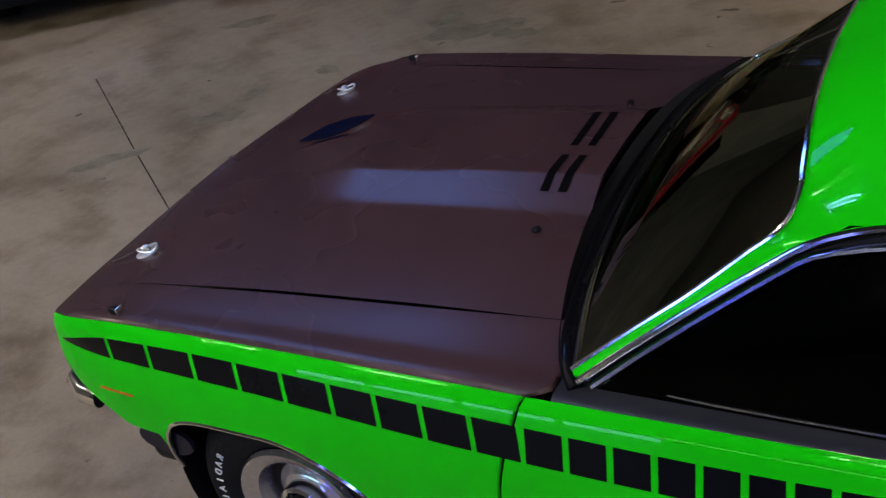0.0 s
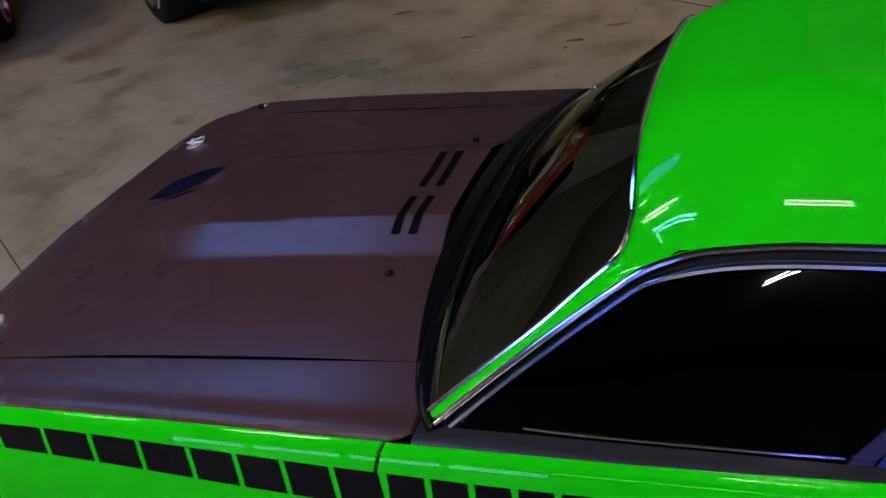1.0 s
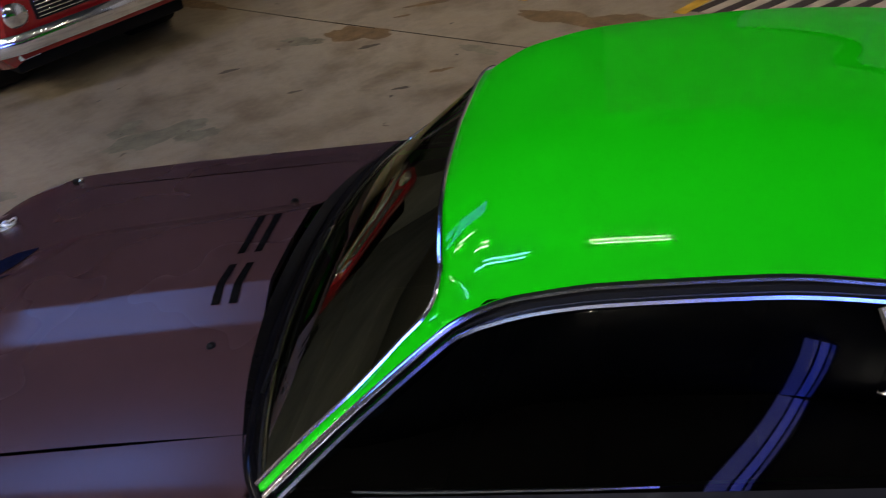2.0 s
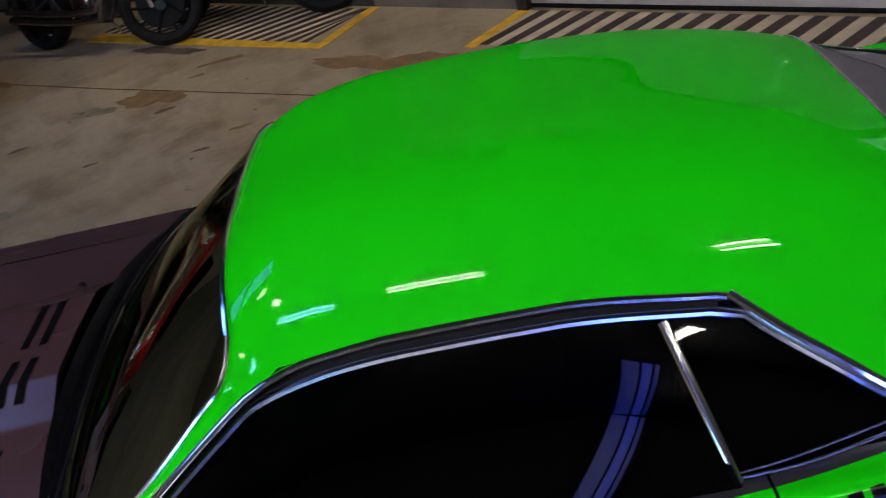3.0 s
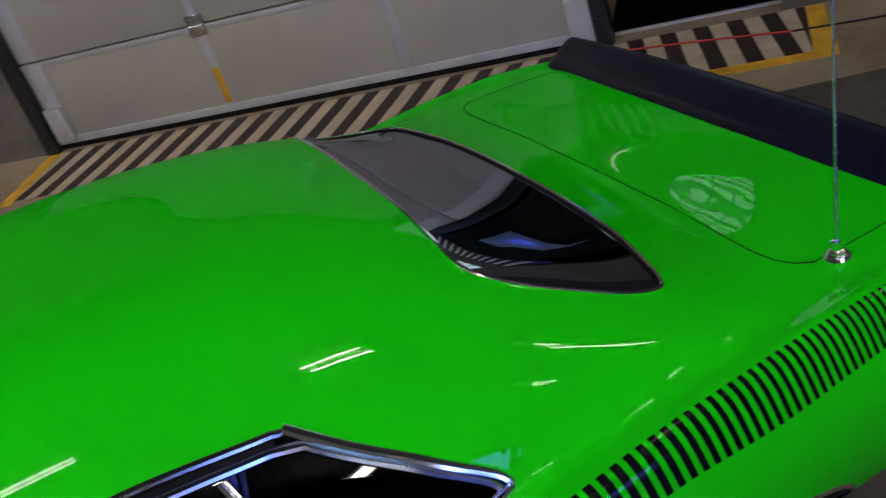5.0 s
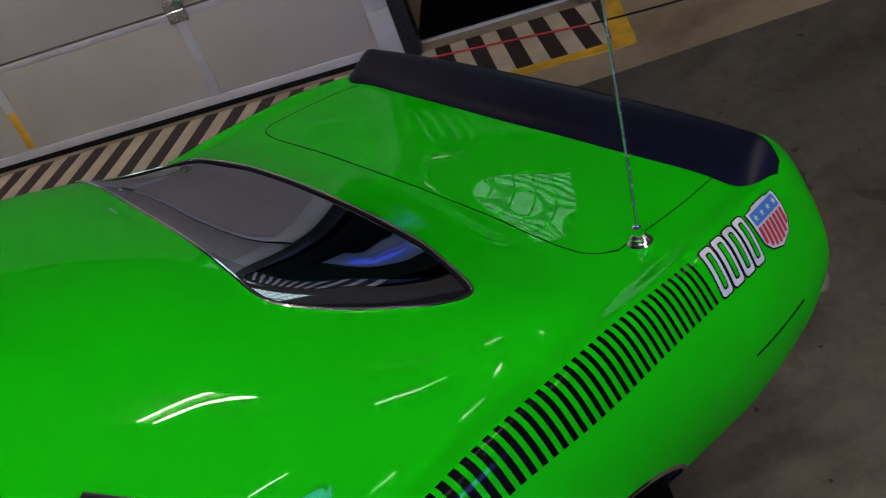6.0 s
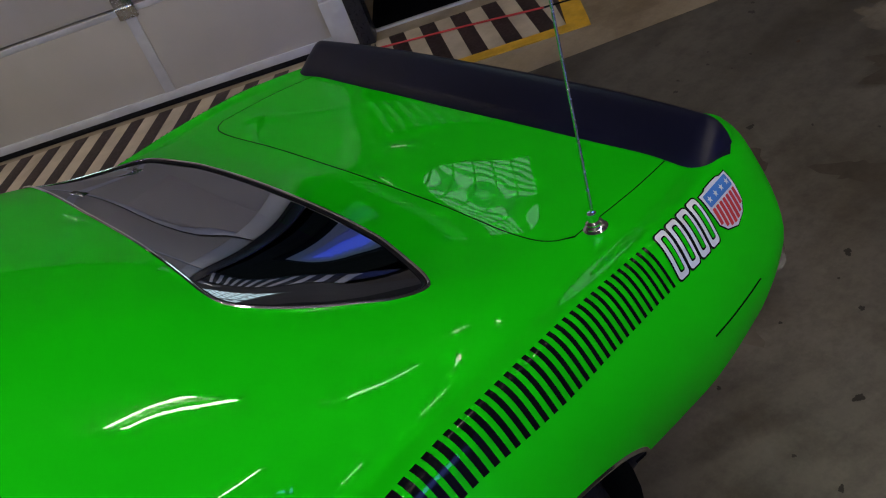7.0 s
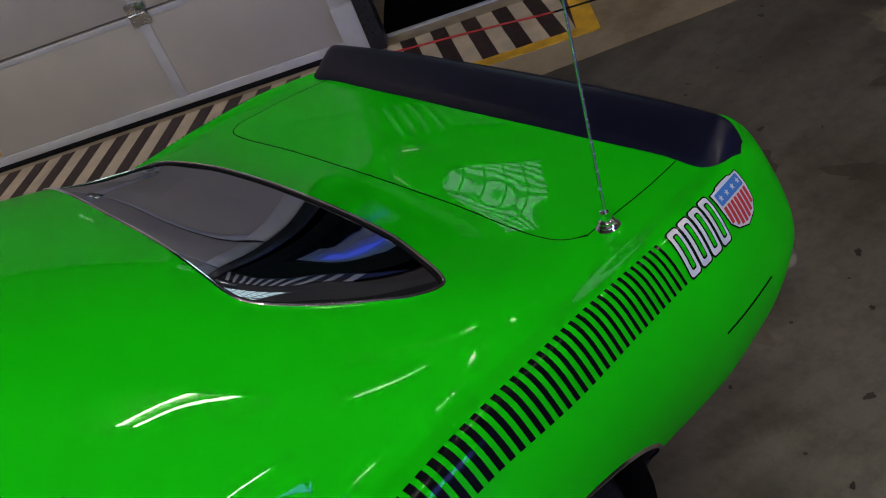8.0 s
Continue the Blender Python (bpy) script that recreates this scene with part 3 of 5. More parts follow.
def sheet(name, patches, mats, parent, label="", lift=0.0, hem=0.016):
    """One body panel from patches (domain, nu, nv, front, slot); domain(u, v) gives (x, s). Edges turn inwards."""
    verts, faces, normals, slots = [], [], [], []
    for domain, nu, nv, front, slot in patches:
        base = len(verts)
        for i in range(nu):
            for j in range(nv):
                x, s = domain(i / (nu - 1), j / (nv - 1))
                n = skin_normal(x, s, front)
                verts.append(skin(x, s, front) + lift * n)
                normals.append(n)
        def quad(a, b, c, d, slot=slot):
            n = (verts[b] - verts[a]).cross(verts[d] - verts[a])
            f = (a, b, c, d) if n.dot(normals[a]) >= 0 else (a, d, c, b)
            faces.append(f)
            slots.append(slot)
        for i in range(nu - 1):
            for j in range(nv - 1):
                quad(base + i * nv + j, base + (i + 1) * nv + j, base + (i + 1) * nv + j + 1, base + i * nv + j + 1)
        if hem:
            rim = ([base + i * nv for i in range(nu)], [base + (nu - 1) * nv + j for j in range(nv)],
                   [base + i * nv + nv - 1 for i in range(nu)], [base + j for j in range(nv)])
            for line in rim:
                k = len(verts)
                for q in line:
                    verts.append(verts[q] - hem * normals[q])
                    normals.append(normals[q])
                for m in range(len(line) - 1):
                    faces.append((line[m], line[m + 1], k + m + 1, k + m))
                    slots.append(slot)
    return put(name, mesh_of(name, verts, faces, mats, normals, slots), parent, label)


def span(x0, x1, s0, s1):
    """A domain between two x lines and two s lines; each may be a number or a function of the other."""
    def dom(u, v):
        if callable(s0) or callable(s1):
            a = x0 if not callable(x0) else x0(0)
            x = lerp(a, x1, u)
            s = lerp(s0(x) if callable(s0) else s0, s1(x) if callable(s1) else s1, v)
            return x, s
        s = lerp(s0, s1, v)
        return lerp(x0(s) if callable(x0) else x0, x1(s) if callable(x1) else x1, u), s
    return dom


def curve_of(points):
    xs, ys = [p[0] for p in points], [p[1] for p in points]
    return lambda q: spline(xs, ys, q)


AXLE_F, AXLE_R = -1.405, 1.315
bonnet_rear = lambda s: spline([0, 1, 2, 3, 3.3], [-.733, -.726, -.706, -.662, -.640], abs(s))
bonnet_front = lambda s: spline([0, .6, 1.4, 2.1, 3], [-2.172, -2.158, -2.120, -2.070, -2.010], abs(s))
lip_front = lambda s: spline([0, 1.4, 3], [-2.184, -2.168, -2.150], abs(s))
door_front = lambda s: spline([3.0, 4.0, 4.6, 5.05, 5.6, 6.2, 7.0, 9.0], [-.640, -.612, -.612, -.668, -.690, -.720, -.745, -.750], abs(s))
sill = curve_of([(-.7, 4.12), (-.47, 4.17), (-.25, 4.31), (.05, 4.33), (.2, 4.29), (.45, 4.17), (.6, 4.13), (.75, 4.06), (1.08, 3.66)])
strip_low = curve_of([(-.7, 5.06), (-.25, 5.05), (.0, 5.03), (.19, 4.98), (.45, 4.88), (.75, 4.62), (1.08, 3.74)])
DOOR_R = .765
window_rear = curve_of([(2.07, .772), (2.48, .850), (3.07, .974), (3.66, 1.078), (4.5, 1.085)])
CORNER = 1.62
header = lambda s: spline([0, .6, 1.1, CORNER, 1.85, 2.07], [-.205, -.192, -.182, -.176, -.130, -.080], abs(s))
lid_front = lambda s: spline([0, 1, 2, 2.5, 2.8, 3.0], [1.842, 1.838, 1.826, 1.832, 1.850, 1.885], min(abs(s), 3.0))


def arch(x, axle, top, half):
    d = abs(x - axle) / (half * (1.235 if axle > 0 and x > axle else 1))
    p = 2.7 if axle > 0 else (4.5 if x < axle else 1.9)
    return None if d >= 1 else .22 + (top - .22) * (1 - d ** p) ** (1 / p)


def low_edge(x, front):
    """Lowest s of the side at x, above the wheel openings."""
    z = arch(x, AXLE_F, .648, .385) if x < 0 else arch(x, AXLE_R, .605, .405)
    if z is None and x < AXLE_F:
        z = .545 + .55 * max(0.0, -1.92 - x)
    if z is None:
        return 8.95
    a, b = 5.3, 8.95
    for _ in range(22):
        m = (a + b) / 2
        if skin(x, -m, front).z > z:
            a = m
        else:
            b = m
    return a


# bonnet
def seam_half(x):
    """Half the gap beside the bonnet, which closes towards both ends."""
    return .005 + .026 * max(0.0, min(1.0, (x + 1.92) / .35, (-.72 - x) / .30))


def bonnet_domain(u, v):
    s = 3.0 * (2 * v - 1)
    x = lerp(bonnet_front(s), bonnet_rear(s), u)
    return x, s * (1 - seam_half(x) / 3.0)


sheet("bonnet", [(bonnet_domain, 110, 120, True, 0)], BLACKOUT, car, "satin black bonnet with raised middle")
sheet("nose_lip", [(span(lip_front, lambda s: bonnet_front(s) - .003, -3.0, 3.0), 8, 70, True, 0)], BLACKOUT, car, "satin black nose lip ahead of the bonnet")


for sg in (-1, 1):
    top = lambda u, v: (lambda x: (x, sg * lerp(3.0 + seam_half(x), 5.04, v)))(lerp(-2.150, door_front(lerp(3.03, 5.04, v)) - .005, u))
    side_front = lambda u, v: (lambda x: (x, sg * lerp(5.04, low_edge(x, True), v)))(lerp(-2.150, -.90, u))
    side_rear = lambda u, v: (lerp(-.90, door_front(lerp(5.04, 8.95, v)) - .005, u), sg * lerp(5.04, 8.95, v))
    sheet("fender", [(top, 60, 10, True, 1), (side_front, 100, 22, True, 0), (side_rear, 8, 22, True, 0)], [GREEN, BLACKOUT], car, "green front fender with black top")
    d_low = lambda u, v: (lambda q: (lerp(door_front(q) + .005, DOOR_R, u), sg * q))(lerp(5.045, 8.95, v))
    d_mid = lambda u, v: (lambda x: (x, sg * lerp(strip_low(x), 5.045, v)))(lerp(-.663, DOOR_R, u))
    d_top = lambda u, v: (lambda x: (x, sg * lerp(sill(x), strip_low(x), v)))(lerp(-.607, DOOR_R, u))
    door = sheet("door", [(d_low, 50, 20, False, 0), (d_mid, 50, 4, False, 0), (d_top, 50, 6, False, 1)], [GREEN, BLUESHEENBLACK], car, "green door with black strip under the window")
    q_low = lambda u, v: (lambda x: (x, sg * lerp(5.0, low_edge(x, False), v)))(lerp(DOOR_R + .006, 2.48, u))
    q_mid = lambda u, v: (lambda x: (x, sg * lerp(strip_low(x), 5.0, v)))(lerp(DOOR_R + .006, 1.085, u))
    q_blk = lambda u, v: (lambda x: (x, sg * lerp(sill(x), strip_low(x), v)))(lerp(DOOR_R + .006, 1.083, u))
    q_top = lambda u, v: (lerp(1.085, 2.48, u), sg * lerp(4.0, 5.0, v))
    q_sail = lambda u, v: (lambda q: (lerp(window_rear(q), 1.085, u), sg * q))(lerp(2.07, 4.0, v))
    q_deck = lambda u, v: (lambda x: (x, sg * lerp(3.02 + .9 * max(0, x - 1.9), 4.0, v)))(lerp(1.878, 2.48, u))
    sheet("quarter_panel", [(q_low, 120, 24, False, 0), (q_mid, 20, 8, False, 0), (q_blk, 20, 4, False, 1), (q_top, 70, 8, False, 0),
                            (q_sail, 16, 26, False, 0), (q_deck, 34, 8, False, 0)], [GREEN, BLUESHEENBLACK], car, "green rear quarter with broad roof pillar", hem=0.0)

sheet("roof", [(lambda u, v: (lerp(header(lerp(-2.07, 2.07, v)), 1.085, u), lerp(-2.07, 2.07, v)), 60, 70, False, 0)], GREEN, car, "smooth bright green steel roof", hem=0.0)


def loop_through(points, n):
    """A closed smooth outline through points."""
    out = []
    m = len(points)
    for k in range(n):
        f = k * m / n
        i = int(f)
        u = f - i
        p = [points[(i + d) % m] for d in (-1, 0, 1, 2)]
        out.append(tuple(0.5 * (2 * p[1][c] + (p[2][c] - p[0][c]) * u + (2 * p[0][c] - 5 * p[1][c] + 4 * p[2][c] - p[3][c]) * u * u
                                + (3 * p[1][c] - p[0][c] - 3 * p[2][c] + p[3][c]) * u ** 3) for c in (0, 1)))
    return out


half = [(1.226, .0), (1.227, .5), (1.226, .9), (1.228, 1.14), (1.246, 1.34), (1.310, 1.57), (1.400, 1.82), (1.500, 2.04), (1.552, 2.09), (1.582, 1.95),
        (1.606, 1.55), (1.634, 1.0), (1.648, .45)]
REAR_HOLE = loop_through(half + [(1.650, 0.0)] + [(x, -s) for x, s in reversed(half[1:])], 208)


def rear_shell(name):
    """The skin round the rear window."""
    cx, cs = 1.44, 0.0
    outer = []
    for x, s in REAR_HOLE:
        dx, ds = (x - cx) / .37, (s - cs) / 4.0
        k = 1 / max(abs(dx), abs(ds), 1e-6)
        ds2 = max(-4.0, min(4.0, ds * k * 4.0))
        xx = 1.085 if dx * k <= -.999 else (lid_front(ds2) - .004 if dx * k >= .999 else lerp(1.085, lid_front(4) - .004, (dx * k + 1) / 2))
        outer.append([xx, ds2])
    for corner in ((1.085, 4.0), (1.085, -4.0), (lid_front(4) - .004, 4.0), (lid_front(4) - .004, -4.0)):
        i = min(range(len(outer)), key=lambda q: abs(outer[q][0] - corner[0]) * 4 + abs(outer[q][1] - corner[1]))
        outer[i] = list(corner)
    n, m = len(outer), 44
    verts, normals, faces = [], [], []
    for k in range(m):
        u = (k / (m - 1)) ** 1.2
        for (a, b), (c, d) in zip(REAR_HOLE, outer):
            x, s = lerp(a, c, u), lerp(b, d, u)
            verts.append(skin(x, s))
            normals.append(skin_normal(x, s))
    for k in range(m - 1):
        for i in range(n):
            a, b, c, d = k * n + i, k * n + (i + 1) % n, (k + 1) * n + (i + 1) % n, (k + 1) * n + i
            t = (verts[b] - verts[a]).cross(verts[d] - verts[a])
            faces.append((a, b, c, d) if t.dot(normals[a]) > 0 else (a, d, c, b))
    return put(name, mesh_of(name, verts, faces, GREEN, normals), car, "green panel round the rear window")


rear_shell("rear_deck_panel")


def lid(u, v):
    s = lerp(-3.0, 3.0, v)
    x = lerp(lid_front(s), 2.48, u)
    return x, s * (1 + .30 * max(0, x - 1.9))


sheet("boot_lid", [(lid, 50, 70, False, 0)], GREEN, car, "green boot lid")


def fill(outline, name, mat, parent, label="", lift=0.0, front=False, rings=14, centre=None, flatten=None):
    """A patch of the skin inside an outline in (x, s)."""
    cx = sum(p[0] for p in outline) / len(outline) if centre is None else centre[0]
    cs = sum(p[1] for p in outline) / len(outline) if centre is None else centre[1]
    n = len(outline)
    verts, normals, faces = [], [], []
    for k in range(1, rings + 1):
        for x, s in outline:
            q, w = lerp(cx, x, k / rings), lerp(cs, s, k / rings)
            nn = skin_normal(q, w, front)
            verts.append(skin(q, w, front) + lift * nn)
            normals.append(nn if flatten is None else skin_normal(q, flatten(w), front))
    nn = skin_normal(cx, cs, front)
    verts.append(skin(cx, cs, front) + lift * nn)
    normals.append(nn)
    for k in range(rings - 1):
        for i in range(n):
            a, b, c, d = k * n + i, k * n + (i + 1) % n, (k + 1) * n + (i + 1) % n, (k + 1) * n + i
            t = (verts[b] - verts[a]).cross(verts[d] - verts[a])
            faces.append((a, b, c, d) if t.dot(normals[a]) > 0 else (a, d, c, b))
    for i in range(n):
        a, b = i, (i + 1) % n
        t = (verts[a] - verts[-1]).cross(verts[b] - verts[-1])
        faces.append((len(verts) - 1, a, b) if t.dot(nn) > 0 else (len(verts) - 1, b, a))
    return put(name, mesh_of(name, verts, faces, mat, normals), parent, label)


def on_skin(points, lift=0.0, front=False):
    return [skin(x, s, front) + lift * skin_normal(x, s, front) for x, s in points]


# rear window: glass a little below the skin, with a chrome reveal
fill(REAR_HOLE, "rear_window", REARGLASS, car, "dark tinted rear window glass", lift=-.0035, centre=(1.44, 0), flatten=lambda s: s * (.62 + .38 * (abs(s) / 2.1) ** 3))
part("rear_window_trim", tube(on_skin(REAR_HOLE, .001), .0045, 8, closed=True), CHROME, car, "thin chrome trim")
part("rear_window_seal", tube(on_skin([(lerp(1.44, x, .975), s * .975) for x, s in REAR_HOLE], -.003), .0045, 6, closed=True), RUBBER, car)

# windscreen
def pillar_rear(sg, u):
    """Front edge of the door window, from belt to roof."""
    a, b = Vector((-.560, sg * .838, .900)), skin(-.080, sg * 2.07)
    return a.lerp(b, u) + Vector((-.02, 0, .014)) * (1.55 * u * (1 - u))


def pillar_front(sg, v):
    """Side edge of the windscreen glass."""
    w = Vector((-.667, -sg * .509, .545)) * .032
    pts = [pillar_rear(sg, u) + f * w for u, f in ((-.22, 1), (0, 1), (.24, 1), (.48, 1.02), (.70, 1.40), (.85, 1.80))]
    pts += [skin(header(CORNER), sg * CORNER), skin(header(1.2), sg * 1.2)]
    f = min(4.9999, max(0.0, v * 5))
    i = int(f) + 1
    k = f - int(f)
    p0, p1, p2, p3 = pts[i - 1], pts[i], pts[i + 1], pts[i + 2]
    return .5 * (2 * p1 + (p2 - p0) * k + (2 * p0 - 5 * p1 + 4 * p2 - p3) * k * k + (3 * p1 - p0 - 3 * p2 + p3) * k ** 3)


def screen_point(u, v):
    sg = 1 if u >= 0 else -1
    def ends(q):
        c = pillar_front(sg, 0)
        b = Vector((lerp(-.680, c.x, abs(q) ** 2.4), abs(c.y) * q, lerp(.962, c.z, q * q)))
        s = CORNER * q
        return b, skin(header(s), s) + Vector((-.003, 0, -.003))
    b, t = ends(u)
    p = b.lerp(t, v)
    b1, t1 = ends(sg)
    p += (pillar_front(sg, v) - b1.lerp(t1, v)) * min(1.0, abs(u)) ** 2.4
    return p + Vector((-.62, 0, .78)) * (.05 * v * (1 - v) * (1 - u * u))


def grid_mesh(name, fn, nu, nv, mat, parent, label="", flip=False):
    verts = [fn(i / (nu - 1), j / (nv - 1)) for i in range(nu) for j in range(nv)]
    faces = []
    for i in range(nu - 1):
        for j in range(nv - 1):
            f = (i * nv + j, (i + 1) * nv + j, (i + 1) * nv + j + 1, i * nv + j + 1)
            faces.append(f[::-1] if flip else f)
    return put(name, mesh_of(name, verts, faces, mat), parent, label)


def windscreen():
    """The glass, with its bend eased towards the pillars."""
    nu, nv, d = 60, 24, .02
    verts, normals, faces = [], [], []
    for i in range(nu):
        for j in range(nv):
            u, v = 2 * i / (nu - 1) - 1, j / (nv - 1)
            a, b = u * .90, min(.95, max(.05, v))
            n = (screen_point(a + d, b) - screen_point(a - d, b)).cross(screen_point(a, b + d) - screen_point(a, b - d)).normalized()
            verts.append(screen_point(u, v))
            normals.append(n if n.z > 0 else -n)
    for i in range(nu - 1):
        for j in range(nv - 1):
            a, b, c, e = i * nv + j, (i + 1) * nv + j, (i + 1) * nv + j + 1, i * nv + j + 1
            t = (verts[b] - verts[a]).cross(verts[e] - verts[a])
            faces.append((a, b, c, e) if t.dot(normals[a]) > 0 else (a, e, c, b))
    return put("windscreen", mesh_of("windscreen", verts, faces, SCREEN, normals), car, "curved windscreen glass")


windscreen()
part("windscreen_trim", tube([screen_point(u, 0) + Vector((.004, 0, .006)) for u in steps(-1, 1, 50)], .005, 8), BRIGHTWORK, car, "thin chrome trim")
part("windscreen_header_trim", tube([screen_point(u, 1) + Vector((-.002, 0, .006)) for u in steps(-1, 1, 50)], .007, 8), BRIGHTWORK, car, "thin chrome trim")


# cowl: the dark trough between bonnet and glass
def cowl_point(u, v):
    q = 2 * u - 1
    a = abs(q)
    y = .845 * q
    front_x = spline([0, .27, .46, .69, .80, .845], [-.732, -.725, -.706, -.660, -.622, -.585], abs(y))
    front_z = .898 + .112 * (1 - min(1, a) ** 2)
    rear = screen_point(max(-1, min(1, y / .80)), 0) + Vector((.012, 0, .002))
    p = Vector((front_x, y, front_z - .012 * (1 - a * .8)))
    r = p.lerp(Vector((rear.x, y, rear.z)), v)
    r.z -= .014 * math.sin(math.pi * v)
    return r


grid_mesh("cowl", cowl_point, 60, 10, DECAL, car, "black cowl trough")


def soften(points, lo, hi, times):
    """Eases the bends of a line between two of its points."""
    p = list(points)
    for _ in range(times):
        p = p[:lo] + [(p[k - 1] + 2 * p[k] + p[k + 1]) / 4 for k in range(lo, hi)] + p[hi:]
    return p


def cowl_band():
    """The black rubber roll along the foot of the windscreen, down to the pillars."""
    mid = [screen_point(u, 0) + Vector((-.018, 0, .000)) for u in steps(-.97, .97, 60)]
    ends = [Vector((-.600, sg * .826, .905)) for sg in (-1, 1)]
    tips = [Vector((-.566, sg * .850, .893)) for sg in (-1, 1)]
    return tube(soften([tips[0], ends[0]] + mid + [ends[1], tips[1]], 1, 63, 4), .019, 10, flat=.8)


def pillar(sg, name="a_pillar"):
    """Green strip between windscreen and door window."""
    n, m = 32, 8

    def fn(u, v):
        a = pillar_front(sg, u)
        b = pillar_rear(sg, spline([0, .2, .4, .6, .8, 1], [0, .24, .48, .69, .85, 1], u))
        mid = a.lerp(b, v)
        out = Vector((-.15, sg * .75, .62)).normalized()
        q = mid + out * ((.007 * math.sin(math.pi * v) + .002) * (1 - u ** 6))
        s = lerp(CORNER, 2.07, v)
        return q.lerp(skin(header(s), sg * s), u ** 8)

    verts, normals, faces = [], [], []
    for i in range(n):
        for k in range(m):
            u, v = i / (n - 1), k / (m - 1)
            d = .01
            nn = (fn(min(1, u + d), v) - fn(max(0, u - d), v)).cross(fn(u, min(1, v + d)) - fn(u, max(0, v - d))).normalized()
            if nn.z < 0:
                nn = -nn
            s = lerp(CORNER, 2.07, v)
            w = max(0.0, (u - .72) / .28) ** 2
            verts.append(fn(u, v))
            normals.append(nn.lerp(skin_normal(header(s) + .01, sg * s), w).normalized())
    for i in range(n - 1):
        for k in range(m - 1):
            a, b, c, d = i * m + k, (i + 1) * m + k, (i + 1) * m + k + 1, i * m + k + 1
            t = (verts[b] - verts[a]).cross(verts[d] - verts[a])
            faces.append((a, b, c, d) if t.dot(normals[a]) > 0 else (a, d, c, b))
    return put(name, mesh_of(name, verts, faces, GREEN, normals), car, "green windscreen pillar")


def mid_pts(sg, k0, k1, n, off):
    out = Vector((-.10, sg * .82, .56)).normalized()
    back = Vector((.62, sg * -.2, -.75)).normalized()
    return [pillar_rear(sg, u) + out * .005 + back * off for u in steps(k0, k1, n)]


def bowed(x0, x1, u, v, s0, s1, xa, xb, sg):
    """A place on evenly bowed glass between its upper and lower edge."""
    a = skin(xa, sg * s0) - .012 * skin_normal(xa, sg * s0)
    b = skin(xb, sg * s1) - .012 * skin_normal(xb, sg * s1)
    return a.lerp(b, v) + Vector((0, sg * .85, .52)) * (.008 * 4 * v * (1 - v))


part("cowl_band", cowl_band(), DECAL, car, "glossy black rubber band under the windscreen")
for sg in (-1, 1):
    pillar(sg)
    part("windscreen_side_trim", tube([pillar_front(sg, v) + Vector((-.002, sg * .002, .005)) for v in steps(0, 1, 40)], .006, 8), BRIGHTWORK, car, "thin chrome trim")
    roofline = [(x, sg * 2.10) for x in steps(-.05, .72, 40)] + [(.752, sg * 2.10), (.770, sg * 2.12)]
    slope = [(window_rear(q), sg * q) for q in steps(2.085, 3.68, 24)]
    path = soften(mid_pts(sg, .0, .90, 24, -.008) + on_skin(roofline, .004), 17, 33, 2)
    part("drip_rail", tube(path, .010, 8, flat=.7), CHROME, car, "polished drip rail")
    inner = soften(mid_pts(sg, .02, .88, 24, .018) + on_skin([(x, sg * 2.26) for x in steps(-.01, .735, 36)], .0), 17, 33, 2) + on_skin([(window_rear(q) - .022, sg * (q + .02)) for q in steps(2.30, 3.64, 20)], .001)
    part("window_frame", tube(inner, .012, 8, flat=.7), NAVYTRIM, car, "polished window frame")
    part("window_seal", tube(soften([p + Vector((.0, sg * -.006, -.010)) for p in mid_pts(sg, .02, .90, 24, .008)] + on_skin([(x, sg * 2.18) for x in steps(-.02, .75, 36)], -.004), 17, 33, 2), .010, 6), RUBBER, car)
    part("rear_slope_trim", tube(on_skin(slope, .004), .013, 8, flat=.6), BRIGHTWORK, car, "polished trim at the rear of the window")
    part("sill_trim", tube(on_skin([(x, sg * sill(x)) for x in steps(-.60, 1.07, 50)], .008), .004, 6), BRIGHTWORK, car, "thin polished sill trim")
    part("sill_seal", tube(on_skin([(x, sg * (sill(x) - .14)) for x in steps(-.575, 1.0, 50)], .005), .0035, 6), BRIGHTWORK, car, "thin polished inner sill trim")
    bar = [skin(.640, sg * 2.2).lerp(skin(.715, sg * 4.14), k) + Vector((0, sg * .85, .52)) * (.004 + .032 * k * (1 - k)) for k in steps(0, 1, 14)]
    part("window_divider", tube(bar[1:], .0105, 10, flat=.6), BRIGHTWORK, car, "polished upright between the side windows")
    def pane(u, v, sg=sg):
        q = lerp(2.2, 4.28, v)
        k = (q - 2.2) / 2.08
        x0 = lerp(-.065, -.545, k)
        x1 = lerp(.641, .720, k)
        return bowed(x0, x1, u, v, 2.2, 4.42, lerp(-.065, .641, u), lerp(-.545, .720, u), sg)
    grid_mesh("door_window", pane, 40, 14, SIDEGLASS, car, "dark tinted door glass", flip=sg < 0)
    def qpane(u, v, sg=sg):
        q = lerp(2.15, 4.24, v)
        x0 = lerp(.638, .719, (q - 2.2) / 2.08)
        x1 = max(x0 + .01, window_rear(q) - .01) if q < 3.72 else lerp(1.075, .78, min(1, (q - 3.72) / .5))
        x = lerp(x0, x1, u)
        return bowed(x, x, 0, (q - 2.2) / 1.8, 2.2, 4.0, x, x, sg)
    grid_mesh("quarter_window", qpane, 16, 18, SIDEGLASS, car, "dark tinted quarter glass", flip=sg < 0)

# front and tail caps
def cap(name, x, front, mat, label):
    bm = bmesh.new()
    e = 6.6 if front else 8.9
    vs = [bm.verts.new(skin(x, s, front)) for s in steps(-e, e, 80)]
    bm.faces.new(vs)
    return part(name, bm, mat, car, label, smooth=False)


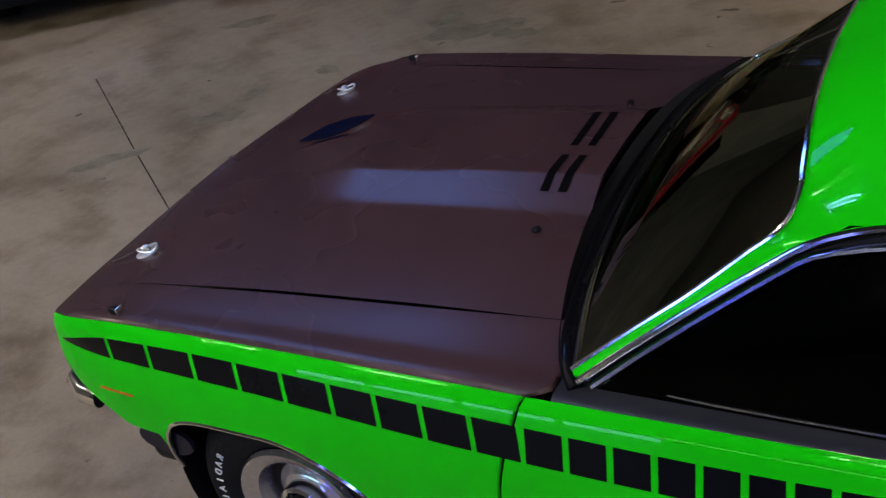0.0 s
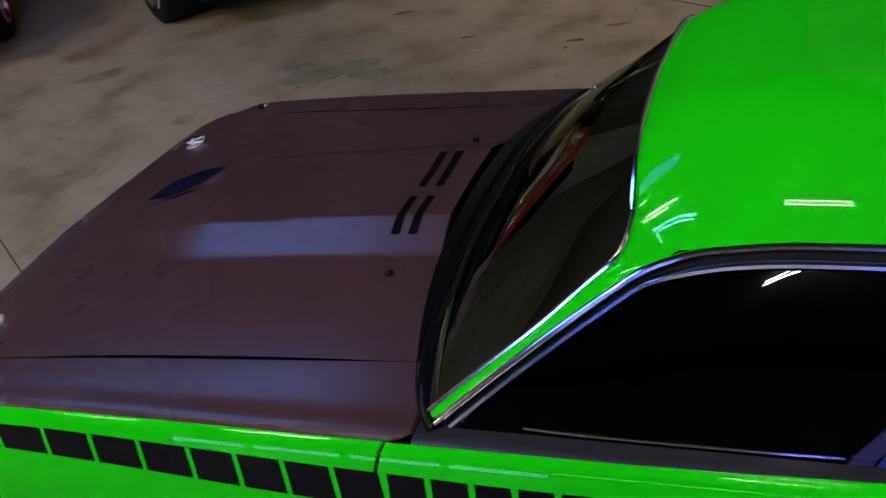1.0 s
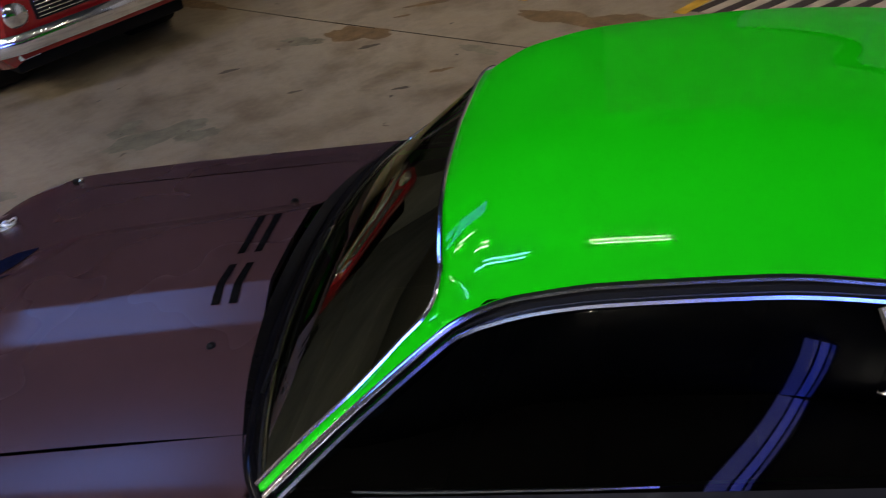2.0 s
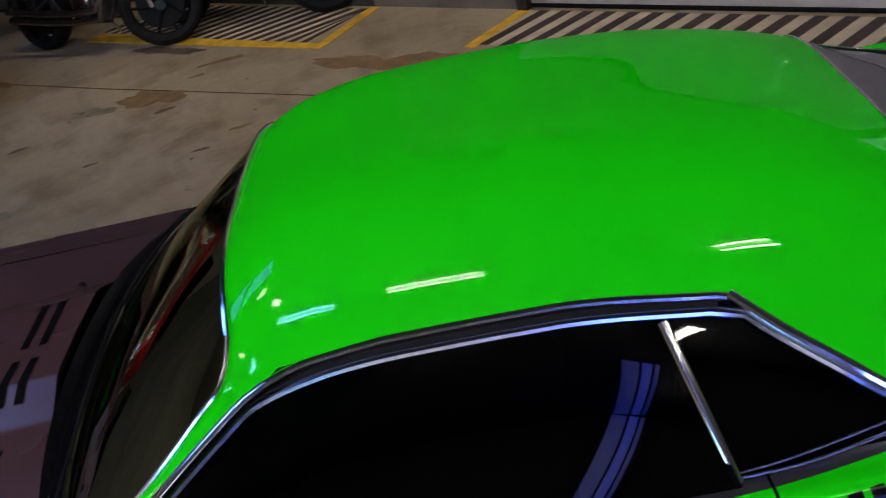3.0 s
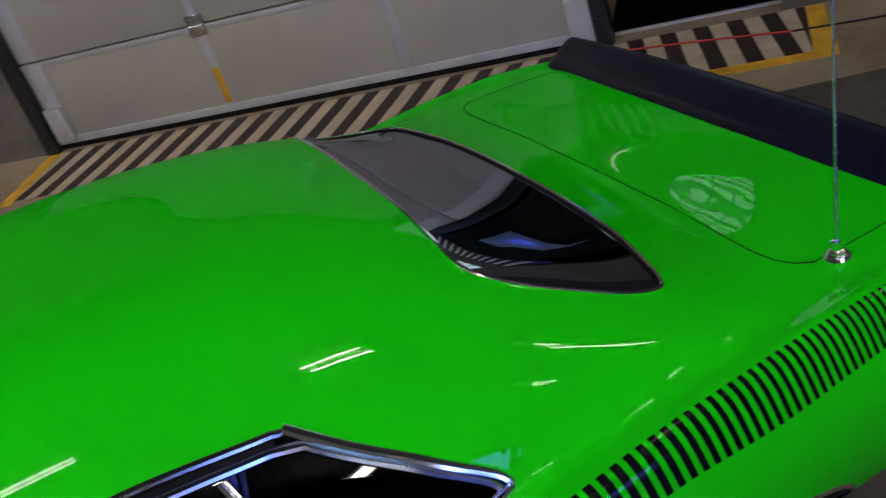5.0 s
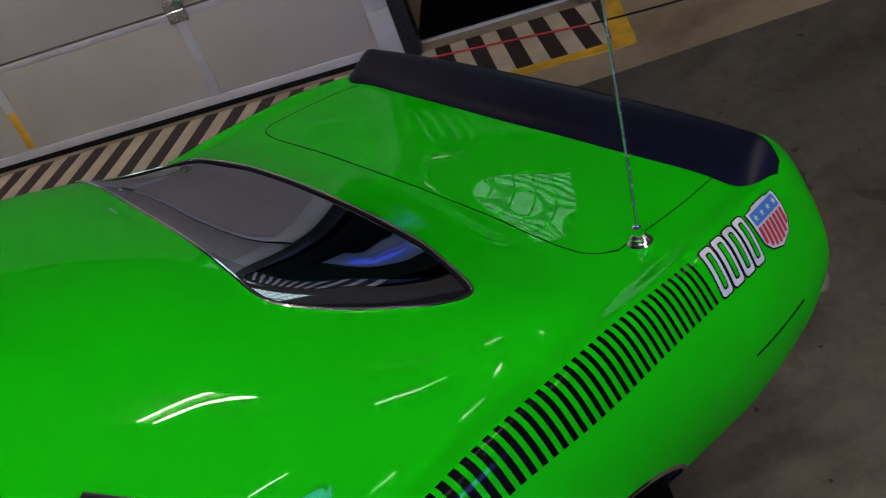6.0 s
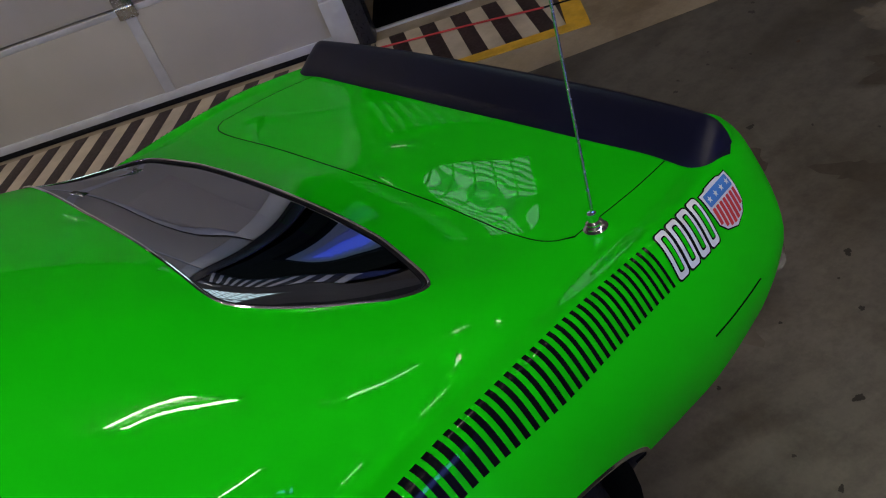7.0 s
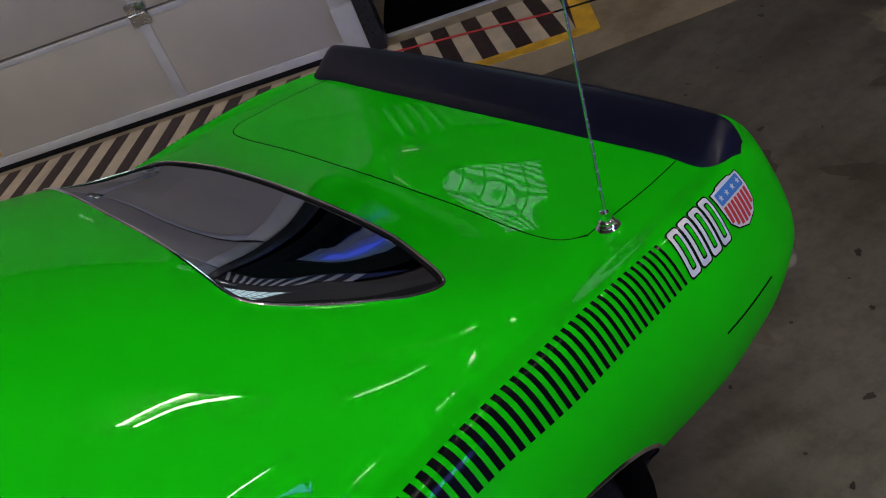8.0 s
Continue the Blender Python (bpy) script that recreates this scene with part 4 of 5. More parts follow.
cap("nose_panel", -2.148, True, TRIM, "dark nose panel")
cap("tail_panel", 2.478, False, TRIM, "black tail panel")
def at_top(x, y, front=True, lift=0.0):
    """The pose standing on the skin above a place."""
    a, b = 0.0, 4.9
    for _ in range(30):
        m = (a + b) / 2
        if abs(skin(x, m, front).y) < abs(y):
            a = m
        else:
            b = m
    s = math.copysign(a, y)
    n = skin_normal(x, s, front)
    q = Vector((0, 0, 1)).rotation_difference(n)
    return Matrix.Translation(skin(x, s, front) + lift * n) @ q.to_matrix().to_4x4()


RIMPAINT = worn("silver_rim_paint", (.55, .54, .60), .24, .9, vary=.12, scale=14, fine=120, relief=.04)


# ---- wheels, bumpers, spoiler, aerial ----
def wheel(x, y, z, tyre_r, width):
    w = new("wheel")
    w.parent = car
    w.matrix_basis = pose(x, y, z, 0, 0, 0 if y < 0 else 180)
    h = width / 2
    r = .195
    part("tyre", lathe([(r, -h + .02), (r + .03, -h), (tyre_r - .05, -h - .006), (tyre_r - .015, -h + .012), (tyre_r, -h + .035), (tyre_r, h - .035), (tyre_r - .015, h - .012), (r, h)], 56), RUBBER, w)
    part("rim", lathe([(r + .004, -h + .012), (r - .002, -h - .006), (r - .012, -h - .002), (r - .030, -h + .004), (.150, -h + .014), (.143, -h + .040), (.140, -h + .075), (.120, -h + .070), (.088, -h + .045), (.080, -h + .040), (.0, -h + .040)], 48), RIMPAINT, w, "dull silver dished rim")
    # black ring put in for the shadow inside the dished rim
    part("rim_shadow", lathe([(.139, -h + .068), (.112, -h + .062), (.110, -h + .075)], 48), TRIM, w)
    part("hub_cap", lathe([(.072, -h + .045), (.070, -h + .005), (.062, -h - .002), (.055, -h + .002)], 40), CHROME, w, "chrome hub ring")
    part("hub_centre", lathe([(.056, -h + .010), (.050, -h + .000), (.030, -h - .006), (.0, -h - .008)], 32), DECAL, w, "black hub centre")
    for k in range(5):
        a = 2 * math.pi * (k + .5) / 5
        part("lug_nut", lathe([(.011, -h - .004), (.011, -h + .02)], 6), CHROME, w, at=Matrix.Rotation(a, 4, "Y") @ Matrix.Translation((.057, 0, 0)))
    return w, h


for x, z, r, wd in ((AXLE_F, .338, .338, .20), (AXLE_R, .345, .345, .24)):
    for sg in (-1, 1):
        w, h = wheel(x, sg * (.855 - wd / 2 + .03), z, r, wd)
        # raised white letters along the sidewall
        for word, mid in (("RADIAL", -1.35), ("T/A", 1.15)):
            if sg > 0:
                continue
            n = len(word)
            for k, ch in enumerate(word):
                cu = bpy.data.curves.new("letter", "FONT")
                cu.body, cu.size, cu.extrude, cu.align_x = ch, .032, .0015, "CENTER"
                me0 = bpy.data.objects.new("letter", cu)
                scene.collection.objects.link(me0)
                me = bpy.data.meshes.new_from_object(me0.evaluated_get(bpy.context.evaluated_depsgraph_get()))
                bpy.data.objects.remove(me0)
                me.materials.clear()
                me.materials.append(WHITE)
                a = mid - (k - (n - 1) / 2) * .125
                m = Matrix.Rotation(a, 4, "Y") @ Matrix.Translation((0, -h - .006, r - .082)) @ Matrix.Rotation(math.pi / 2, 4, "X") @ Matrix.Diagonal((-1, 1, 1, 1))
                put("letter", me, w, at=m)

# wheel wells, underbody
for x in (AXLE_F, AXLE_R):
    for sg in (-1, 1):
        part("wheel_well", lathe([(.41, -.26), (.41, .26), (.0, .26)], 40), TRIM, car, at=pose(x, sg * .62, .36, 0, 0, 180 if sg > 0 else 0))
part("underbody", boxed((4.3, 1.5, .12), pose(.05, 0, .28), .03), TRIM, car)
for sg in (-1, 1):
    for axle, top, hf in ((AXLE_F, .648, .385), (AXLE_R, .605, .405)):
        lip = []
        for x in [axle + hf * math.sin(q) * (.995 if axle < 0 or q < 0 else 1.229) for q in steps(-math.pi / 2, math.pi / 2, 48)]:
            lip.append(skin(x, sg * low_edge(x, x < 0), x < 0))
        part("wheel_lip", tube(lip, .006, 6), CHROME, car, "thin chrome wheel-arch trim")

bar = [(-2.11, -.835, .535), (-2.17, -.835, .54), (-2.24, -.80, .545), (-2.29, -.66, .55), (-2.32, -.3, .55), (-2.325, 0, .55)]
part("front_bumper", tube(bar + [(x, -y, z) for x, y, z in reversed(bar[:-1])], .026, 12, flat=1.3), CHROME, car, "chrome front bumper")
bar = [(2.34, -.85, .525), (2.42, -.79, .525), (2.48, -.68, .525), (2.51, -.5, .525), (2.52, 0, .525)]
part("rear_bumper", tube(bar + [(x, -y, z) for x, y, z in reversed(bar[:-1])], .026, 12, flat=1.3), CHROME, car, "chrome rear bumper")
for sg in (-1, 1):
    oval = [(.095 * math.cos(q), .060 * math.sin(q) * (1 if math.sin(q) < 0 else .8)) for q in steps(0, 2 * math.pi, 29)[:-1]]
    part("front_air_dam", prism(oval, .018, pose(-1.805, sg * .905, .500, 86 * sg, 0, 0), .006), SPOILER, car, "blue-black rounded front air dam")
    part("tail_light", boxed((.02, .34, .11), pose(2.482, sg * .40, .66), .006), RED, car, "red tail lamp")
    part("side_marker", tube(on_skin([(x, sg * 6.5) for x in steps(-1.955, -1.82, 8)], .001, True), .0035, 6), AMBER, car, "thin orange side marker")
    # crease drawn as a thin black line on the smooth skin
    part("side_crease", tube(on_skin([(x, sg * lerp(6.98, 6.87, (x - 1.98) / .20)) for x in steps(1.985, 2.18, 12)], .001), .002, 5), GAP, car)

# boot spoiler: thick ducktail across the rear
def tail_wing():
    n, verts, faces = 60, [], []
    for i in range(n):
        q = math.sin(math.pi / 2 * (-1 + 2 * i / (n - 1)))
        a = abs(q)
        y = .808 * q
        bow = .10 * a ** 3
        end = max(0.0, (a - .93) / .07)
        k = math.sqrt(max(0.0, 1 - end * end)) if end else 1.0
        k = max(k, .18)
        x0 = 2.215 - .012 * (1 - a) - bow * .1
        x1 = 2.345 - bow * .30
        base = .885 - .030 * a ** 2.2
        top = .934 - .003 * a ** 2.5
        zz = lambda h: lerp(base, top, h) if k >= 1 else lerp(base, lerp(base, top, k), h)
        ring = [(x0 - .012, base - .05), (x0, base - .002), (lerp(x0, x1, .25), zz(.30)), (lerp(x0, x1, .55), zz(.68)), (lerp(x0, x1, .80), zz(.92)), (lerp(x0, x1, .93), zz(1.0)),
                (x1, zz(.99)), (x1 + .008, zz(.90)), (x1 + .002, zz(.6)), (x1 - .02, base - .05)]
        verts += [(x, y, z) for x, z in ring]
    m = len(ring)
    for i in range(n - 1):
        for j in range(m):
            faces.append((i * m + j, (i + 1) * m + j, (i + 1) * m + (j + 1) % m, i * m + (j + 1) % m))
    faces.append(tuple(range(m)))
    faces.append(tuple((n - 1) * m + j for j in range(m)))
    bm = bmesh.new()
    bv = [bm.verts.new(v) for v in verts]
    for f in faces:
        bm.faces.new([bv[q] for q in f])
    return part("ducktail_spoiler", bm, SPOILER, car, "matte black ducktail spoiler", angle=60)


tail_wing()

aerial = new("aerial")
aerial.parent = car
aerial.matrix_basis = Matrix.Translation(at_top(1.925, -.752, False).translation)
part("aerial_base", lathe([(.027, -.004), (.027, .005), (.021, .009), (.022, .012), (.017, .016), (.018, .020), (.012, .025), (.010, .042), (.0, .044)], 24, "z"), CHROME, aerial, "ribbed chrome aerial base")
part("aerial_mast", tube([(0, 0, .02), (.012, 0, .13), (.030, 0, .28), (.058, 0, .53), (.085, 0, .80)], .0040, 8, taper=.6), STEEL, aerial, "thin steel aerial mast")

# ---- stripes ----
FRONT_GAPS = [-1.8625, -1.717, -1.5655, -1.425, -1.2885, -1.153, -1.031, -.9125, -.7925, -.676]
stripe_top = curve_of([(-2.09, 5.66), (-1.86, 5.45), (-1.6, 5.42), (-1.2, 5.49), (-.8, 5.56), (-.3, 5.61), (.2, 5.55), (.7, 5.35), (1.1, 5.00), (1.3, 4.95), (1.6, 4.99), (1.93, 5.10)])
stripe_low = curve_of([(-2.09, 5.70), (-1.86, 5.91), (-1.6, 5.94), (-1.2, 6.05), (-.8, 6.14), (-.3, 6.18), (.2, 6.12), (.7, 6.00), (1.1, 5.84), (1.3, 5.81), (1.6, 5.93), (1.93, 5.87)])
stripe_pitch = curve_of([(-.67, .098), (-.3, .086), (.4, .062), (1.0, .0365), (1.17, .0317), (1.3, .0292), (1.45, .0262), (1.6, .0235), (1.75, .0204), (1.93, .0193)])
stripe_dark = curve_of([(-.67, .87), (-.3, .84), (.4, .72), (1.05, .62), (1.3, .56), (1.5, .50), (1.7, .45), (1.93, .40)])
for sg in (-1, 1):
    edges = [-2.09] + FRONT_GAPS
    for a, b in zip(edges, edges[1:]):
        dom = lambda u, v: (lambda x: (x + .004 * v * 2, sg * lerp(stripe_top(x), stripe_low(x), v)))(lerp(a + .0065 * (a > -2.0), b - .0065, u))
        sheet("stripe_block", [(dom, 8, 7, True, 0)], DECAL, car, lift=.0012, hem=0)
    centres = []
    x = -.670
    while x < .45:
        centres.append(x + stripe_pitch(x) / 2)
        x += stripe_pitch(x)
    x = 1.914
    while x > centres[0] and x > .47:
        centres.append(x)
        x -= stripe_pitch(x)
    for x in centres:
        dark = stripe_dark(x) * stripe_pitch(x)
        a, b = x - dark / 2, x + dark / 2
        lean = .012 * min(1, max(0, x / 1.2))
        dom = lambda u, v: (lambda q: (q + lean * v, sg * lerp(stripe_top(q), stripe_low(q), v)))(lerp(a, b, u))
        sheet("stripe_block", [(dom, 4, 8, False, 0)], DECAL, car, lift=.0012, hem=0)


# ---- bonnet fittings ----
PINMETAL = worn("satin_chrome", (.90, .90, .94), .42, .9, vary=.08, scale=30, relief=0)
for sg in (-1, 1):
    pin = new("bonnet_pin")
    pin.parent = car
    pin.matrix_basis = at_top(-1.985, .525 if sg > 0 else -.582)
    part("pin_plate", lathe([(.034, 0), (.034, .003), (.028, .005), (.012, .004), (.012, .02), (.006, .024), (.0, .024)], 24, "z"), PINMETAL, pin, "chrome scuff plate and pin")
    loop = [(.036 * math.cos(q) + .01, .022 * math.sin(q), .014 + .004 * math.sin(2 * q)) for q in steps(0, 2 * math.pi, 25)[:-1]]
    part("pin_clip", tube(loop, .0036, 6, closed=True), PINMETAL, pin, "bent wire clip")
    part("pin_lanyard", tube([(-.02, .0, .012), (-.05, sg * .012, .010), (-.075, sg * .03, .007), (-.10, sg * .035, .002), (-.125, sg * .03, -.004)], .0022, 6), STEEL, pin, "steel lanyard")
    mark = new("fender_lamp")
    mark.parent = car
    mark.matrix_basis = at_top(-1.850, .805 if sg > 0 else -.862)
    part("lamp_housing", boxed((.032, .020, .022), pose(0, 0, .010), .006), TRIM, mark)
    part("lamp_bezel", boxed((.006, .024, .02), pose(.018, 0, .010), .002), CHROME, mark)
    noz = new("washer_nozzle")
    noz.parent = car
    noz.matrix_basis = at_top(-.836, .335 if sg > 0 else -.390)
    part("nozzle_body", lathe([(.012, 0), (.011, .006), (.006, .010), (0, .011)], 12, "z"), TRIM, noz)


def on_bonnet(name, corners, mat, label=""):
    """A dark patch on the bonnet, given by its corners in (x, s)."""
    out = []
    for i in range(len(corners)):
        (ax, ay), (bx, by) = corners[i], corners[(i + 1) % len(corners)]
        m = max(2, int(abs(by - ay) / .06))
        out += [(lerp(ax, bx, k / m), lerp(ay, by, k / m)) for k in range(m)]
    return fill(out, name, mat, car, label, lift=.0022, front=True, rings=5)


# slots and inlets are flat dark patches; navy stands for the recess's shade
INLET = worn("inlet_shade_navy", (.003, .005, .026), .5, vary=.2, relief=0, spec=.06)
for x0 in (-.868, -.818):
    on_bonnet("bonnet_slot", [(x0 - .013, -.93), (x0 + .012, -.93), (x0 + .014, -.36), (x0 - .008, -.36)], GAP, "narrow dark slot")
    on_bonnet("bonnet_slot", [(x0 - .006, -.16), (x0 + .016, -.16), (x0 + .010, .62), (x0 - .013, .62)], GAP, "narrow dark slot")
on_bonnet("bonnet_inlet", [(-1.872, .24), (-1.860, .45), (-1.835, .72), (-1.756, .96), (-1.684, 1.0), (-1.69, .80), (-1.70, .50), (-1.73, .30), (-1.80, .22)], INLET, "flat navy patch for the shaded air inlet")
on_bonnet("bonnet_inlet", [(-1.80, .12), (-1.72, .20), (-1.63, .10), (-1.70, .05)], INLET, "flat navy patch for the shaded air inlet")
# ---- tail decals: four white loops with dark edges, and a shield ----
def skin_plate(name, outline, mat, parent, lift, label=""):
    """A flat vinyl shape on the skin; outline in (x, s)."""
    cx = sum(p[0] for p in outline) / len(outline)
    cs = sum(p[1] for p in outline) / len(outline)
    n, rings = len(outline), 5
    verts, normals, faces = [], [], []
    for k in range(1, rings + 1):
        for x, s in outline:
            q, w = lerp(cx, x, k / rings), lerp(cs, s, k / rings)
            nn = skin_normal(q, w)
            verts.append(skin(q, w) + lift * nn)
            normals.append(nn)
    verts.append(skin(cx, cs) + lift * skin_normal(cx, cs))
    normals.append(skin_normal(cx, cs))
    for k in range(rings - 1):
        for i in range(n):
            a, b, c, d = k * n + i, k * n + (i + 1) % n, (k + 1) * n + (i + 1) % n, (k + 1) * n + i
            t = (verts[b] - verts[a]).cross(verts[d] - verts[a])
            faces.append((a, b, c, d) if t.dot(normals[a]) > 0 else (a, d, c, b))
    for i in range(n):
        a, b = i, (i + 1) % n
        t = (verts[a] - verts[-1]).cross(verts[b] - verts[-1])
        faces.append((len(verts) - 1, a, b) if t.dot(normals[-1]) > 0 else (len(verts) - 1, b, a))
    return put(name, mesh_of(name, verts, faces, mat, normals), parent, label)


def round_box(x0, x1, s0, s1, rx, lean=0.0, n=5):
    """A rounded box in (x, s); the corner radius rx is in metres."""
    rs = rx / .13
    out = []
    for cx, cs, a0 in ((x1 - rx, s1 - rs, 0), (x0 + rx, s1 - rs, 90), (x0 + rx, s0 + rs, 180), (x1 - rx, s0 + rs, 270)):
        for k in range(n + 1):
            q = radians(a0 + 90 * k / n)
            out.append((cx + rx * math.cos(q), cs + rs * math.sin(q)))
    full = []
    for i in range(len(out)):
        (ax, as_), (bx, bs) = out[i], out[(i + 1) % len(out)]
        m = max(1, int(abs(bs - as_) / .08))
        for k in range(m):
            full.append((lerp(ax, bx, k / m), lerp(as_, bs, k / m)))
    return [(x + lean * (s - s0), s) for x, s in full]


for sg in (-1, 1):
    for k in range(4):
        x0 = 1.9475 + k * .0405
        s0, s1 = 5.10 - .004 * k, 5.87
        mark = new("lettering_loop")
        mark.parent = car
        flip = lambda o: [(x, sg * s) for x, s in o]
        skin_plate("loop_edge", flip(round_box(x0 - .001, x0 + .0395, s0 - .03, s1 + .03, .010, -.004)), DECAL, mark, .0012)
        skin_plate("loop_face", flip(round_box(x0 + .003, x0 + .0355, s0, s1, .008, -.004)), WHITE, mark, .0018)
        skin_plate("loop_core", flip(round_box(x0 + .0115, x0 + .027, s0 + .09, s1 - .09, .005, -.004)), DECAL, mark, .0024)
        skin_plate("loop_slot", flip(round_box(x0 + .0145, x0 + .024, s0 + .12, s1 - .12, .003, -.004)), GREEN, mark, .0030)
    sh = new("shield_badge")
    sh.parent = car
    slim = lambda x: 2.118 + (x - 2.130) * .91
    shape = [(slim(x), s) for x, s in ((2.130, 5.16), (2.155, 5.155), (2.165, 5.125), (2.195, 5.12), (2.225, 5.13), (2.235, 5.165), (2.262, 5.17), (2.262, 5.45), (2.256, 5.70), (2.236, 5.84), (2.196, 5.93), (2.156, 5.84), (2.136, 5.70), (2.130, 5.45))]
    def shrink(o, k):
        return [(lerp(slim(2.196), x, k), sg * lerp(5.52, s, k)) for x, s in o]
    dense = []
    for i in range(len(shape)):
        (a, b), (c, d) = shape[i], shape[(i + 1) % len(shape)]
        m = max(1, int(abs(d - b) / .07), int(abs(c - a) / .012))
        dense += [(lerp(a, c, k / m), lerp(b, d, k / m)) for k in range(m)]
    skin_plate("shield_edge", shrink(dense, 1.06), DECAL, sh, .0012)
    skin_plate("shield_face", shrink(dense, 1.0), WHITE, sh, .0018, "white shield edge")
    skin_plate("shield_top", [(x, sg * s) for x, s in round_box(slim(2.138), slim(2.254), 5.20, 5.42, .004)], BLUE, sh, .0024, "blue upper field")
    for k in range(4):
        a = slim(2.152 + k * .0295)
        star = []
        for q in range(10):
            r = .0085 if q % 2 == 0 else .0036
            star.append((a + r * math.sin(q * math.pi / 5), sg * (5.31 - r / .13 * math.cos(q * math.pi / 5))))
        skin_plate("star", star, WHITE, sh, .0030)
    for k in range(7):
        a = slim(2.139 + k * .0168)
        low = 5.68 + .19 * (1 - (abs(k - 3) / 3.4) ** 2)
        skin_plate("red_bar", [(x, sg * s) for x, s in round_box(a, a + .0108, 5.45, low, .002)], RED, sh, .0024)
# ---- the car's dark cabin ----
part("headliner", (lambda bm: bm)(boxed((1.02, .90, .02), pose(.40, 0, 1.19), .008)), VINYL, car, "black headliner")
part("cabin_floor", boxed((2.3, 1.45, .05), pose(.45, 0, .36), .01), VINYL, car)
part("dashboard", boxed((.34, 1.46, .20), pose(-.42, 0, .80), .05, 3), VINYL, car, "padded black dashboard")
part("instrument_hood", boxed((.22, .50, .08), pose(-.36, -.36, .895), .03, 3), VINYL, car)
part("firewall", boxed((.04, 1.5, .6), pose(-.60, 0, .60)), TRIM, car)
part("rear_shelf", boxed((.40, 1.25, .03), pose(1.42, 0, .90), .01), VINYL, car, "black parcel shelf")
for y in (-.36, .36):
    seat = new("bucket_seat")
    seat.parent = car
    seat.matrix_basis = pose(.28, y, .40)
    part("cushion", boxed((.52, .50, .18), pose(0, 0, .10, 0, -6, 0), .06, 3), VINYL, seat)
    part("backrest", boxed((.16, .50, .58), pose(.28, 0, .42, 0, 14, 0), .06, 3), VINYL, seat)
    part("head_restraint", boxed((.10, .26, .16), pose(.37, 0, .76, 0, 14, 0), .04, 3), VINYL, seat)
bench = new("rear_bench")
bench.parent = car
bench.matrix_basis = pose(1.0, 0, .40)
part("cushion", boxed((.50, 1.20, .16), pose(0, 0, .08), .05, 3), VINYL, bench)
part("backrest", boxed((.14, 1.20, .50), pose(.26, 0, .34, 0, 16, 0), .05, 3), VINYL, bench)
wheel_rim = new("steering_wheel")
wheel_rim.parent = car
wheel_rim.matrix_basis = pose(-.16, -.36, .86, 0, -62, 0)
part("wheel_rim", tube([(.185 * math.cos(q), .185 * math.sin(q), 0) for q in steps(0, 2 * math.pi, 37)[:-1]], .013, 8, closed=True), VINYL, wheel_rim)
for q in (30, 150, 270):
    part("wheel_spoke", tube([(0, 0, -.02), (.18 * math.cos(radians(q)), .18 * math.sin(radians(q)), 0)], .009, 6), STEEL, wheel_rim)
part("column", tube([(0, 0, -.02), (0, 0, -.24)], .03, 10), TRIM, wheel_rim)

# wipers resting in the cowl
for y0, y1 in ((-.55, .05), (.08, .66)):
    arm = new("wiper")
    arm.parent = car
    a, b = screen_point(y0 / .8, .02), screen_point(y1 / .8, .05)
    part("wiper_arm", tube([a + Vector((-.02, 0, .004)), a.lerp(b, .5) + Vector((-.012, 0, .022)), b + Vector((-.008, 0, .018))], .005, 6), TRIM, arm)
    part("wiper_blade", tube([screen_point(lerp(y0, y1, k) / .8, .045 + .01 * k) + Vector((-.006, 0, .010)) for k in steps(.15, 1.1, 12)], .005, 6), RUBBER, arm)
# seam lines
outline = [lid(0, v) for v in steps(0, 1, 70)]
left = [lid(u, 0) for u in steps(0, .55, 20)]
right = [lid(u, 1) for u in steps(0, .55, 20)]
part("lid_seam", tube(on_skin([(x - .002, s) for x, s in list(reversed(left))[:-1] + outline + right[1:]], -.0012), .0022, 5), GAP, car)
# ---- other vehicles ----
REDPAINT = worn("red_paint", (.22, .007, .009), .22, vary=.08, scale=4, fine=120, relief=0, coat=.8)
BLACKPAINT = worn("black_paint", (.012, .012, .014), .2, vary=.1, scale=4, fine=120, relief=0, coat=.8)
BIKEPAINT = worn("bike_black_paint", (.014, .014, .018), .22, vary=.1, relief=0, coat=.6)
# chrome colour darkened to keep lamp reflections off the bikes
BIKECHROME = worn("dark_bike_chrome", (.22, .22, .24), .25, 1.0, vary=.1, relief=0)
ALLOY = worn("cast_alloy", (.16, .16, .17), .4, .9, vary=.15, scale=20, relief=.1)


